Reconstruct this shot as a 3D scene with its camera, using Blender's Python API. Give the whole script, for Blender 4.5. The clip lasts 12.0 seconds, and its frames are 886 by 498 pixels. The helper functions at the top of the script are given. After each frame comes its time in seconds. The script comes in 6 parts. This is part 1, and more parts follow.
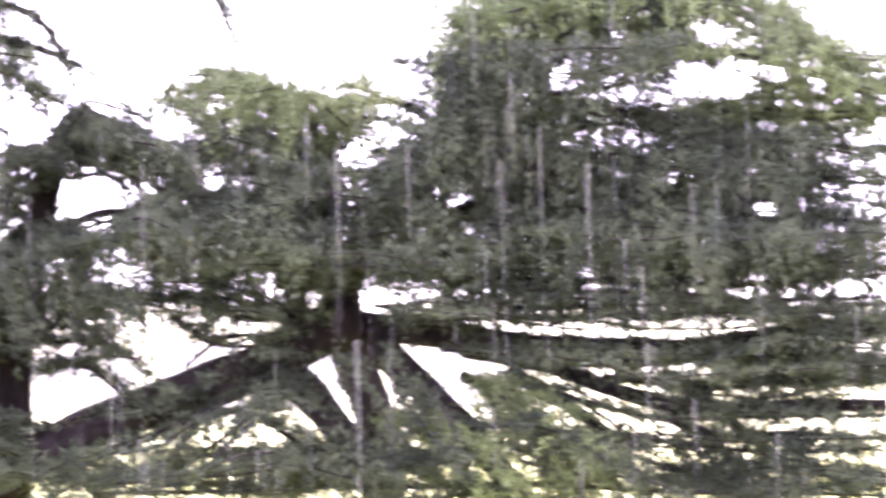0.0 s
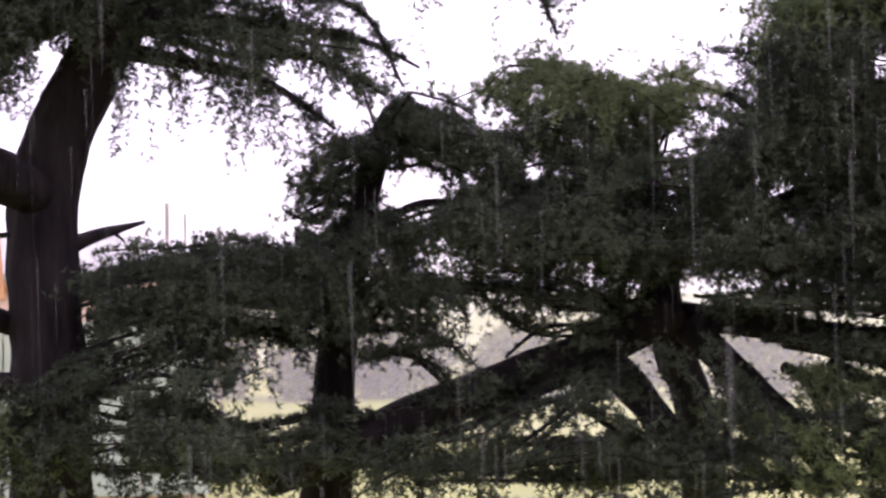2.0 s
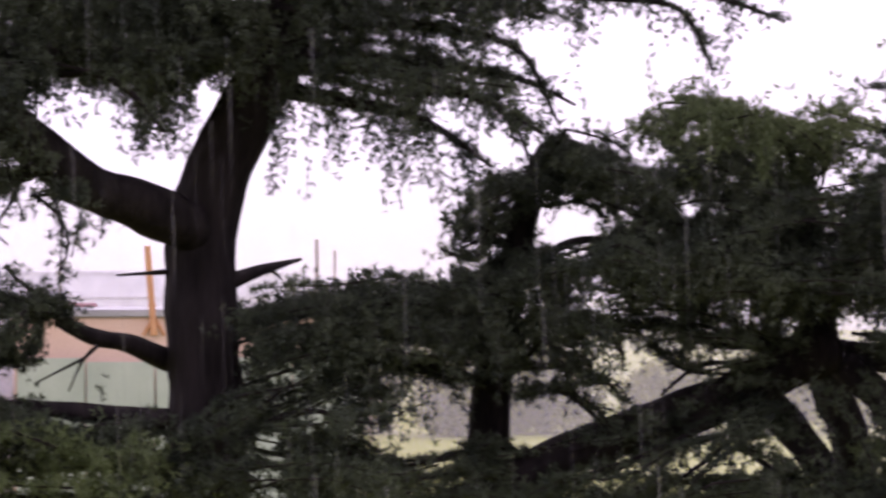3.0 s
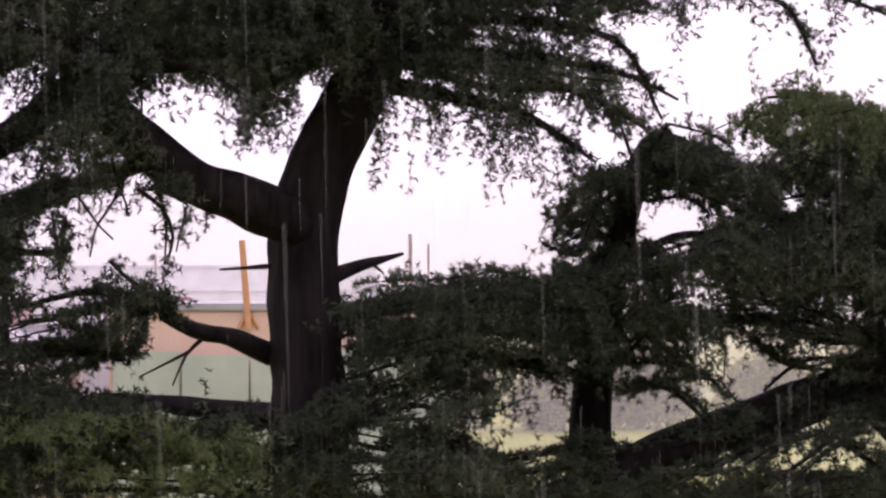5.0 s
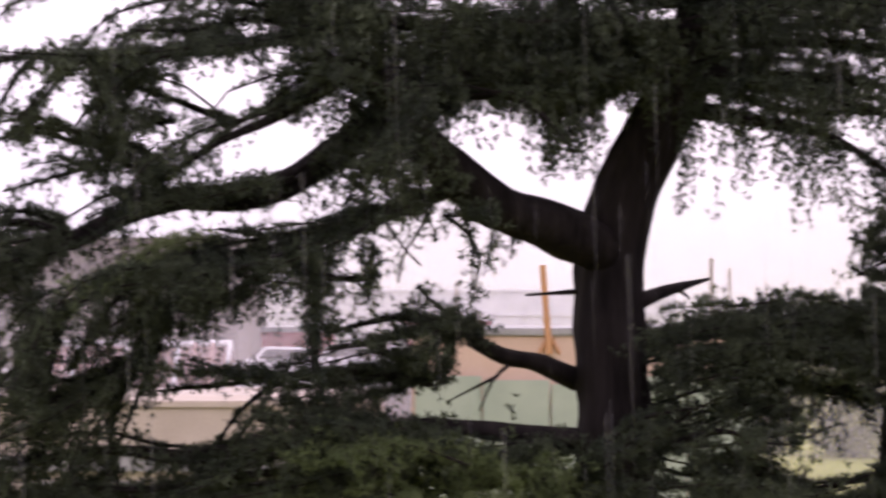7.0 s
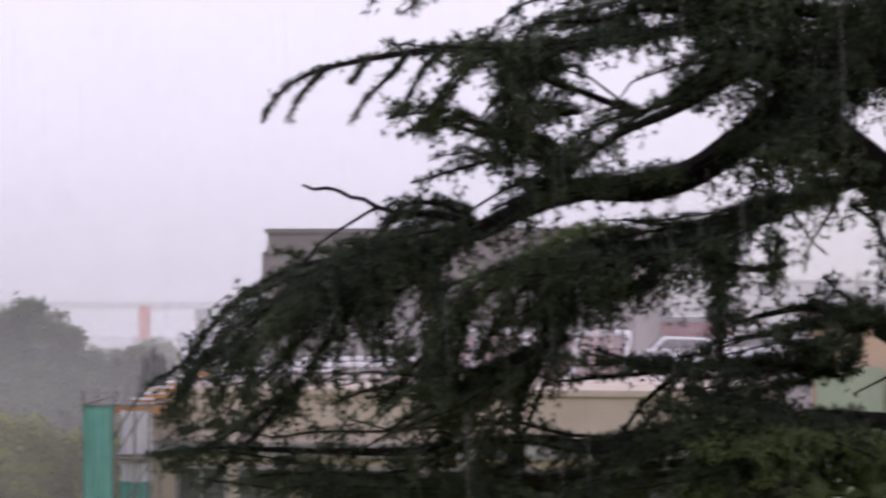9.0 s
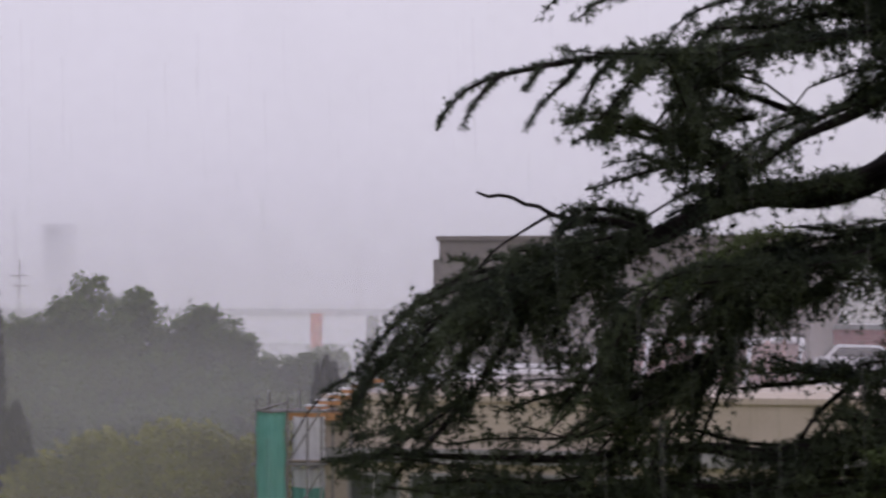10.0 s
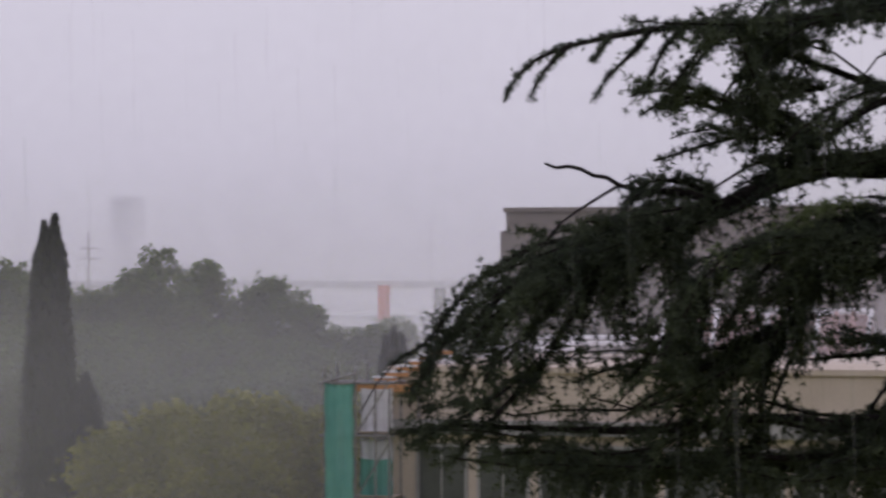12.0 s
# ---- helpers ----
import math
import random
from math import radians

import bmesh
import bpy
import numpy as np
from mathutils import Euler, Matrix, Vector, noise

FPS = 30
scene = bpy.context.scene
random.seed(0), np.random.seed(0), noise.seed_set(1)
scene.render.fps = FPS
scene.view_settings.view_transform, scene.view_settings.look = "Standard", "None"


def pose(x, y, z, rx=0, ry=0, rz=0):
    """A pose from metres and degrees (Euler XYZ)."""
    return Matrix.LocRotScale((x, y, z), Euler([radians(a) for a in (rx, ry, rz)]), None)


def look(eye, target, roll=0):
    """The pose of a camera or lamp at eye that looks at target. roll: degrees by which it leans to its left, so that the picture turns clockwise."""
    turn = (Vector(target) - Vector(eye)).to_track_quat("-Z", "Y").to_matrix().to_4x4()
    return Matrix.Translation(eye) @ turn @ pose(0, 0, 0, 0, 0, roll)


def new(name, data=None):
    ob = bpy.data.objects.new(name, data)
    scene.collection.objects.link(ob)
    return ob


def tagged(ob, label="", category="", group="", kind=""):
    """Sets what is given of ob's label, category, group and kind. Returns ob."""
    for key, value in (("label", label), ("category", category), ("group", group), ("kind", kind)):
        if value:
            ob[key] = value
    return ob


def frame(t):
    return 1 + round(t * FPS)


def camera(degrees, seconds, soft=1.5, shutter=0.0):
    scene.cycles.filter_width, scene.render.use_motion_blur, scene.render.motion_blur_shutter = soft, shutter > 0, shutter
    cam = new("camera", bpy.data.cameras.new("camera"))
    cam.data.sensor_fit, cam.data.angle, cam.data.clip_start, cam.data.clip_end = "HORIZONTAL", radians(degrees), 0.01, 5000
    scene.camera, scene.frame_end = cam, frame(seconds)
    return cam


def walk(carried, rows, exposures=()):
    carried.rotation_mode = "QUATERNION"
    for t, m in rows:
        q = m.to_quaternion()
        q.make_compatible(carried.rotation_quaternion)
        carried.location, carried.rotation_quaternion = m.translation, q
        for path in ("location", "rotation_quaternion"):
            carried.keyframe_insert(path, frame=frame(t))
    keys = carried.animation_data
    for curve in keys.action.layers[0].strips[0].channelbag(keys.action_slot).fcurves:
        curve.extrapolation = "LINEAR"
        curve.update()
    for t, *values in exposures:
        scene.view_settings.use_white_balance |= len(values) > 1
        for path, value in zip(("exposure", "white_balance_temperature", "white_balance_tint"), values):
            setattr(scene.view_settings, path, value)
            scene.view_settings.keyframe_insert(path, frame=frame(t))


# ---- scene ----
cam = camera(19.766, 12.0, soft=2.4, shutter=0.5)


def step(t, x, z, turn, tilt, lean):
    """A row of the path: metres, and degrees to the right, upwards and clockwise."""
    a, p = radians(turn), radians(tilt)
    eye = Vector((x, 0.0, z))
    return t, look(eye, eye + Vector((math.sin(a) * math.cos(p), math.cos(a) * math.cos(p), math.sin(p))), lean)


walk(cam, [
    step(0, 0.193, 9.995, 18.501, 0.363, -0.134),
    step(0.5, 0.184, 9.995, 15.088, 0.620, -0.128),
    step(1, 0.173, 9.993, 12.719, 0.551, -0.134),
    step(1.5, 0.162, 9.991, 12.129, 0.393, -0.107),
    step(2, 0.145, 9.992, 11.455, 0.160, -0.103),
    step(2.5, 0.115, 9.992, 10.279, 0.572, -0.098),
    step(3, 0.095, 9.999, 8.129, 0.977, -0.049),
    step(3.5, 0.065, 10.015, 6.109, 0.614, -0.003),
    step(3.7, 0.061, 10.013, 5.744, 0.853, 0.005),
    step(5.3, 0.022, 10.001, 6.144, 0.852, 0.068),
    step(5.5, 0.019, 10.003, 6.167, 1.008, 0.072),
    step(6, 0.010, 10.003, 4.962, 0.798, 0.038),
    step(6.5, 0.001, 10.007, 2.779, 1.655, 0.000),
    step(7, -0.014, 10.007, -0.664, 1.397, 0.014),
    step(7.2, -0.018, 10.009, -1.611, 1.646, 0.014),
    step(8.8, -0.045, 10.011, -8.214, 1.281, 0.075),
    step(9, -0.053, 10.010, -9.607, 1.159, 0.081),
    step(9.5, -0.064, 10.008, -11.807, 1.183, 0.113),
    step(10, -0.074, 10.009, -13.450, 1.317, 0.128),
    step(10.5, -0.083, 10.011, -15.454, 1.132, 0.119),
    step(11, -0.087, 10.011, -16.138, 0.639, 0.092),
    step(11.5, -0.080, 10.002, -16.341, 0.692, 0.020),
    step(12, -0.079, 10.008, -14.963, 0.678, -0.006),
], exposures=[(0.0, 3.35, 6150, 46), (0.5, 2.6, 6180, 45), (0.8, 2.0, 6250, 43), (1.2, 1.46, 6250, 41), (1.6, 1.14, 6280, 40), (2.2, 0.68, 6350, 38), (3.7, 0.33, 6580, 37), (7.2, 0.3, 6850, 31), (8.8, -0.05, 6450, 24), (9.2, -0.35, 6450, 21), (9.6, -0.58, 6480, 20), (12.0, -0.76, 6480, 19)])

# ---- light: a rain-grey sky, brightest over the sea ahead ----
world = bpy.data.worlds.new("overcast")
scene.world = world
world.use_nodes = True
wn, wl = world.node_tree.nodes, world.node_tree.links
wn.clear()
sky = wn.new("ShaderNodeTexSky")
sky.sky_type, sky.sun_disc = "NISHITA", False
sky.sun_elevation, sky.sun_rotation = radians(48), radians(20)
sky.air_density, sky.dust_density, sky.ozone_density = 1.0, 8.0, 1.5
cloud = wn.new("ShaderNodeRGB")
cloud.outputs[0].default_value = (11.6, 11.6, 13.1, 1)
mixed = wn.new("ShaderNodeMix")
mixed.data_type, mixed.inputs[0].default_value = "RGBA", 0.92
bg, wout = wn.new("ShaderNodeBackground"), wn.new("ShaderNodeOutputWorld")
bg.inputs[1].default_value = 0.11
wl.new(sky.outputs[0], mixed.inputs[6])
wl.new(cloud.outputs[0], mixed.inputs[7])
way, split, rise, dim = wn.new("ShaderNodeTexCoord"), wn.new("ShaderNodeSeparateXYZ"), wn.new("ShaderNodeMapRange"), wn.new("ShaderNodeVectorMath")
rise.interpolation_type = "SMOOTHSTEP"
rise.inputs["From Min"].default_value, rise.inputs["From Max"].default_value = -0.02, 0.16
rise.inputs["To Min"].default_value, rise.inputs["To Max"].default_value = 0.76, 1.0
dim.operation = "SCALE"
wl.new(way.outputs["Generated"], split.inputs[0])
wl.new(split.outputs["Z"], rise.inputs["Value"])
wl.new(mixed.outputs[2], dim.inputs[0])
wl.new(rise.outputs[0], dim.inputs["Scale"])
wl.new(dim.outputs[0], bg.inputs[0])
wl.new(bg.outputs[0], wout.inputs[0])

sun_data = bpy.data.lights.new("sun", "SUN")
sun_data.energy, sun_data.angle, sun_data.color = 0.5, radians(30), (1.0, 0.97, 0.92)
sun = new("sun", sun_data)
sun.rotation_euler = (radians(42), 0, radians(160))


# ---- materials ----
def material(name, colors, rough=0.8, scale=6.0, bump=0.15, fine=40.0, metal=0.0, vary=0.0, translucent=0.0, stretch=(1, 1, 1), wet=0.0, gloss=0.5, span=(0.45, 0.95)):
    """Two-scale noise between two colours, with fine relief."""
    m = bpy.data.materials.new(name)
    m.use_nodes = True
    nt = m.node_tree
    n, l = nt.nodes, nt.links
    bsdf, out = n["Principled BSDF"], n["Material Output"]
    tex = n.new("ShaderNodeTexCoord")
    mp = n.new("ShaderNodeMapping")
    mp.inputs["Scale"].default_value = stretch
    l.new(tex.outputs["Object"], mp.inputs[0])
    big, small = n.new("ShaderNodeTexNoise"), n.new("ShaderNodeTexNoise")
    big.inputs["Scale"].default_value, small.inputs["Scale"].default_value = scale, fine
    big.inputs["Detail"].default_value = small.inputs["Detail"].default_value = 4
    l.new(mp.outputs[0], big.inputs["Vector"])
    l.new(mp.outputs[0], small.inputs["Vector"])
    add = n.new("ShaderNodeMath")
    add.operation = "MULTIPLY_ADD"
    l.new(small.outputs["Fac"], add.inputs[0])
    add.inputs[1].default_value = 0.45
    l.new(big.outputs["Fac"], add.inputs[2])
    ramp = n.new("ShaderNodeValToRGB")
    ramp.color_ramp.elements[0].position, ramp.color_ramp.elements[1].position = span
    ramp.color_ramp.elements[0].color = (*colors[0], 1)
    ramp.color_ramp.elements[1].color = (*colors[1], 1)
    l.new(add.outputs[0], ramp.inputs[0])
    color = ramp.outputs[0]
    if vary:
        geo, hue = n.new("ShaderNodeNewGeometry"), n.new("ShaderNodeHueSaturation")
        reach = n.new("ShaderNodeMapRange")
        reach.inputs["To Min"].default_value, reach.inputs["To Max"].default_value = 1 - vary, 1 + vary
        l.new(geo.outputs["Random Per Island"], reach.inputs["Value"])
        l.new(reach.outputs[0], hue.inputs["Value"])
        l.new(color, hue.inputs["Color"])
        color = hue.outputs[0]
    l.new(color, bsdf.inputs["Base Color"])
    bsdf.inputs["Roughness"].default_value = rough
    bsdf.inputs["Metallic"].default_value = metal
    bsdf.inputs["Specular IOR Level"].default_value = gloss
    if wet:
        bsdf.inputs["Coat Weight"].default_value, bsdf.inputs["Coat Roughness"].default_value = wet, 0.25
    if bump:
        b = n.new("ShaderNodeBump")
        b.inputs["Strength"].default_value = bump
        b.inputs["Distance"].default_value = 0.02
        l.new(add.outputs[0], b.inputs["Height"])
        l.new(b.outputs[0], bsdf.inputs["Normal"])
    if translucent:
        tr, mx = n.new("ShaderNodeBsdfTranslucent"), n.new("ShaderNodeMixShader")
        l.new(color, tr.inputs[0])
        mx.inputs[0].default_value = translucent
        l.new(bsdf.outputs[0], mx.inputs[1])
        l.new(tr.outputs[0], mx.inputs[2])
        l.new(mx.outputs[0], out.inputs[0])
    return m


bark = material("wet_bark", ((0.0085, 0.0072, 0.0078), (0.032, 0.0265, 0.0265)), 0.9, 9, 1.0, 38, stretch=(1, 1, 0.16), gloss=0.06)
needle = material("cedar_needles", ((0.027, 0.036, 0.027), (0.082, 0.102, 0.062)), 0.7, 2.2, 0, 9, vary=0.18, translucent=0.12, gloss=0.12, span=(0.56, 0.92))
# paler copy of the needles: fresh growth, with light on open boughs put in
needle_fresh_lit = material("fresh_lit_cedar_needles", ((0.075, 0.105, 0.048), (0.155, 0.195, 0.09)), 0.7, 1.6, 0, 9, vary=0.18, translucent=0.25, gloss=0.15)
leaf_dark = material("wet_leaves", ((0.05, 0.085, 0.03), (0.115, 0.15, 0.05)), 0.7, 0.3, 0, 3, vary=0.25, translucent=0.2, gloss=0.2)
leaf_yellow = material("yellow_green_leaves", ((0.12, 0.135, 0.025), (0.26, 0.26, 0.055)), 0.6, 0.6, 0, 3, vary=0.15, translucent=0.2, gloss=0.2)
leaf_cypress = material("cypress_leaves", ((0.02, 0.028, 0.024), (0.045, 0.05, 0.04)), 0.7, 0.4, 0, 4, vary=0.3)
grass = material("wet_meadow", ((0.15, 0.18, 0.015), (0.27, 0.29, 0.035)), 0.9, 0.03, 0.2, 0.6)
beige = material("beige_render", ((0.42, 0.35, 0.29), (0.54, 0.46, 0.39)), 0.85, 0.5, 0.2, 12)
peach = material("peach_render", ((0.52, 0.36, 0.27), (0.64, 0.47, 0.37)), 0.85, 0.6, 0.2, 12)
taupe = material("taupe_render", ((0.17, 0.145, 0.135), (0.22, 0.19, 0.175)), 0.85, 0.4, 0.2, 9)
concrete = material("wet_concrete", ((0.2, 0.2, 0.2), (0.36, 0.35, 0.35)), 0.6, 0.8, 0.2, 14, wet=0.3)
roof_pale = material("pale_wet_roofing", ((0.55, 0.54, 0.56), (0.78, 0.77, 0.79)), 0.35, 0.7, 0.1, 9, wet=0.4)
maroon = material("maroon_cladding", ((0.24, 0.045, 0.05), (0.34, 0.075, 0.08)), 0.6, 0.8, 0.15, 10)
salmon = material("salmon_roof_tiles", ((0.36, 0.2, 0.18), (0.5, 0.3, 0.27)), 0.6, 1.0, 0.2, 12, wet=0.3)
timber = material("orange_timber", ((0.42, 0.2, 0.09), (0.58, 0.31, 0.15)), 0.75, 2, 0.3, 25, stretch=(1, 1, 0.2))
net_green = material("green_debris_net", ((0.2, 0.46, 0.41), (0.3, 0.6, 0.54)), 0.7, 1.2, 0.3, 50, translucent=0.3)
net_pale = material("pale_green_net", ((0.35, 0.42, 0.33), (0.46, 0.53, 0.42)), 0.7, 0.8, 0.3, 30, translucent=0.2)
sheet_white = material("white_tarpaulin", ((0.74, 0.74, 0.78), (0.86, 0.86, 0.9)), 0.5, 1.5, 0.4, 12, translucent=0.45)
steel = material("galvanised_pole", ((0.16, 0.15, 0.16), (0.3, 0.29, 0.3)), 0.45, 4, 0.1, 40, metal=0.6)
wood_grey = material("weathered_pole", ((0.24, 0.2, 0.16), (0.38, 0.33, 0.27)), 0.8, 3, 0.2, 30)
paint_white = material("white_car_paint", ((0.72, 0.72, 0.74), (0.8, 0.8, 0.82)), 0.25, 1, 0.0, 9, wet=0.6)
car_glass = material("dark_car_glass", ((0.09, 0.09, 0.1), (0.16, 0.16, 0.17)), 0.15, 2, 0, 9)
rubber = material("tyre_rubber", ((0.015, 0.015, 0.015), (0.03, 0.03, 0.03)), 0.85, 8, 0.1, 40)
window_dark = material("window_glass", ((0.05, 0.055, 0.06), (0.09, 0.095, 0.1)), 0.1, 1, 0, 9)
red_paint = material("red_pier_paint", ((0.55, 0.09, 0.06), (0.66, 0.14, 0.09)), 0.6, 0.1, 0.1, 2)
water_mat = material("grey_water", ((0.3, 0.31, 0.33), (0.42, 0.43, 0.45)), 0.2, 0.02, 0.3, 0.4)


rain_mat = bpy.data.materials.new("rain_streak")
rain_mat.use_nodes = True
rain_tree = rain_mat.node_tree
rain_tree.nodes["Principled BSDF"].inputs["Base Color"].default_value = (0.85, 0.85, 0.87, 1)
rain_tree.nodes["Principled BSDF"].inputs["Roughness"].default_value = 0.1
rain_tree.nodes["Principled BSDF"].inputs["Alpha"].default_value = 0.05


def haze_material(name, amount, top, soft_top, least=0.0, meadow=1.0):
    """Haze of distant rain, put into a thin translucent sheet that thins out upwards."""
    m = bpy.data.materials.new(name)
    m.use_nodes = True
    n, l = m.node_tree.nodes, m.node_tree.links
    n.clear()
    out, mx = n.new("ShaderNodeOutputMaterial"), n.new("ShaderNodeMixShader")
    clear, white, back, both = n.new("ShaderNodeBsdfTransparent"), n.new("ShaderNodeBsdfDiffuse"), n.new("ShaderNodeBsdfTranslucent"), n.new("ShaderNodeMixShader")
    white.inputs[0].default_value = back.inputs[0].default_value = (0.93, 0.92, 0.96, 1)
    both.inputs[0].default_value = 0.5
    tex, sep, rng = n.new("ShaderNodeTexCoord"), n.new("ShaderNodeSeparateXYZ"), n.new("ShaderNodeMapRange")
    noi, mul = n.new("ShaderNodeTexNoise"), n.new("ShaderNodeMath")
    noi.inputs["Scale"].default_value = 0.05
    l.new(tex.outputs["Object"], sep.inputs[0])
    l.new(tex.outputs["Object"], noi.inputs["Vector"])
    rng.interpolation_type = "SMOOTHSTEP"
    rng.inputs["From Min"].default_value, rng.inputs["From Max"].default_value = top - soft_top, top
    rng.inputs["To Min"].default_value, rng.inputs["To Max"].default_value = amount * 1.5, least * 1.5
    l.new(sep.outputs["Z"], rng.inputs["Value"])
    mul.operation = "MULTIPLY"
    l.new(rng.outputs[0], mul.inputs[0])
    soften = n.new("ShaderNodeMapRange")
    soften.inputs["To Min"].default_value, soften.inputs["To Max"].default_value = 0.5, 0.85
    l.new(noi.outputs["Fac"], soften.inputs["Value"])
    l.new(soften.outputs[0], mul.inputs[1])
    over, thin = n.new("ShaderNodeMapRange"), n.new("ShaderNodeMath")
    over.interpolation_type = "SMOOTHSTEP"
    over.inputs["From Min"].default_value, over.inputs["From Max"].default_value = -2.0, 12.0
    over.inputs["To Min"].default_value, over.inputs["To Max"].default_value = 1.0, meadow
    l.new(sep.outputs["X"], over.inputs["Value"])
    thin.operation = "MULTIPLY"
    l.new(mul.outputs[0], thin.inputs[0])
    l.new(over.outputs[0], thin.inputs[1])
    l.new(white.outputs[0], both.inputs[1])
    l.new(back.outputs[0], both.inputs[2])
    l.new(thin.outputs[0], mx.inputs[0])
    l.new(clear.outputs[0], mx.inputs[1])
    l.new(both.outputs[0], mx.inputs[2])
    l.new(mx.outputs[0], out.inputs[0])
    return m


# ---- mesh helpers ----
def empty(name, at=(0, 0, 0)):
    ob = new(name)
    ob.location, ob.empty_display_size = at, 0.3
    return ob


def part(name, bm, mat, parent=None, label="", smooth=False):
    """Links a bmesh as one mesh object under a thing or a part."""
    me = bpy.data.meshes.new(name)
    bm.normal_update()
    bm.to_mesh(me)
    bm.free()
    me.materials.append(mat)
    if smooth:
        me.shade_smooth()
    ob = new(name, me)
    ob.parent = parent
    return tagged(ob, label)


def box(bm, lo, hi, bevel=0.0):
    g = bmesh.ops.create_cube(bm, size=1)
    c = [(a + b) / 2 for a, b in zip(lo, hi)]
    s = [b - a for a, b in zip(lo, hi)]
    for v in g["verts"]:
        v.co = Vector([c[i] + v.co[i] * s[i] for i in range(3)])
    if bevel:
        bmesh.ops.bevel(bm, geom=list({e for v in g["verts"] for e in v.link_edges}), offset=bevel, segments=2, affect="EDGES")
    return bm


def boxed(name, lo, hi, mat, parent=None, label="", bevel=0.02):
    return part(name, box(bmesh.new(), lo, hi, bevel), mat, parent, label)


def glide(points, per):
    """A smooth line through control points."""
    p = [Vector(q) for q in points]
    p = [p[0] * 2 - p[1]] + p + [p[-1] * 2 - p[-2]]
    line = []
    for i in range(1, len(p) - 2):
        n = max(2, int((p[i + 1] - p[i]).length / per))
        for k in range(n):
            t = k / n
            a, b, c, d = p[i - 1], p[i], p[i + 1], p[i + 2]
            line.append(0.5 * ((2 * b) + (c - a) * t + (2 * a - 5 * b + 4 * c - d) * t * t + (3 * b - 3 * c + d - a) * t ** 3))
    line.append(p[-2])
    return line


def tube(line, r0, r1, sides=12, rough=0.12, flare=0.0, straight=0, ridges=0.0):
    """A tapered, uneven round limb along a line."""
    bm, rings, n = bmesh.new(), [], len(line)
    side = Vector((1, 0, 0.1))
    run = 0.0
    for i, p in enumerate(line):
        run += (p - line[max(i - 1, 0)]).length
        t = (line[min(i + 1, n - 1)] - line[max(i - 1, 0)]).normalized()
        u = (side - t * side.dot(t)).normalized()
        w, side = t.cross(u), u
        s = max(0, i - straight) / (n - 1 - straight)
        r = r0 + (r1 - r0) * s + flare * math.exp(-s * 9)
        ring = []
        for k in range(sides):
            a = 2 * math.pi * k / sides
            d = u * math.cos(a) + w * math.sin(a)
            q = p + d * r
            f = 1 + 0.07 * noise.noise(Vector((math.cos(a) * 4, math.sin(a) * 4, run * 1.5))) + rough * (noise.noise(q * 4.0) + 0.7 * noise.noise(Vector((a * 2.2, s * 3, r * 9)) * 2.0))
            if ridges:
                f += ridges * (noise.noise(Vector((math.cos(a) * 9, math.sin(a) * 9, run * 3.5))) + 0.8 * noise.noise(Vector((math.cos(a) * 17, math.sin(a) * 17, run * 8))))
            ring.append(bm.verts.new(p + d * r * f))
        rings.append(ring)
    for a, b in zip(rings, rings[1:]):
        for k in range(sides):
            bm.faces.new((a[k], a[(k + 1) % sides], b[(k + 1) % sides], b[k]))
    bm.faces.new(rings[0][::-1])
    bm.faces.new(rings[-1])
    return bm


def soup(name, verts, mats, parent=None, faces=None):
    """Many separate triangles as one mesh; verts (n, 3, 3), or verts (n, 3) with faces."""
    if faces is None:
        faces = np.arange(len(verts) * 3).reshape(-1, 3)
        verts = verts.reshape(-1, 3)
    me = bpy.data.meshes.new(name)
    me.vertices.add(len(verts))
    me.vertices.foreach_set("co", verts.astype(np.float32).ravel())
    me.loops.add(faces.size)
    me.loops.foreach_set("vertex_index", faces.astype(np.int32).ravel())
    me.polygons.add(len(faces))
    me.polygons.foreach_set("loop_start", np.arange(0, faces.size, 3, dtype=np.int32))
    me.polygons.foreach_set("loop_total", np.full(len(faces), 3, dtype=np.int32))
    me.update(calc_edges=True)
    me.materials.append(mats)
    ob = new(name, me)
    ob.parent = parent
    return ob


# ---- cedars ----
rng = np.random.default_rng(5)


def tuft_shape(count, length, width):
    """A rosette of needles round the z axis."""
    tris = []
    for k in range(count):
        a = rng.uniform(0, 2 * math.pi)
        e = rng.uniform(-0.7, 1.4)
        d = np.array([math.cos(a) * math.cos(e), math.sin(a) * math.cos(e), math.sin(e)])
        s = np.cross(d, rng.normal(size=3))
        s /= np.linalg.norm(s)
        n = length * rng.uniform(0.75, 1.15)
        tris.append([d * 0.002 - s * width * 0.5, d * 0.002 + s * width * 0.5, d * n])
    return np.array(tris)


TUFTS = [tuft_shape(9, 0.037, 0.0076) for _ in range(8)]
FINE = [tuft_shape(10, 0.032, 0.0058) for _ in range(8)]

# open places among the boughs, where branches broke or never grew
CLEARINGS = []


def clearing(x, y, z, wide, high, share):
    """A horizontal hollow about (x, y, z), running outwards from the house, with ragged edges."""
    out = Vector((x, y, 0)).normalized()
    CLEARINGS.append((x, y, z, out.y, -out.x, wide, high, share))


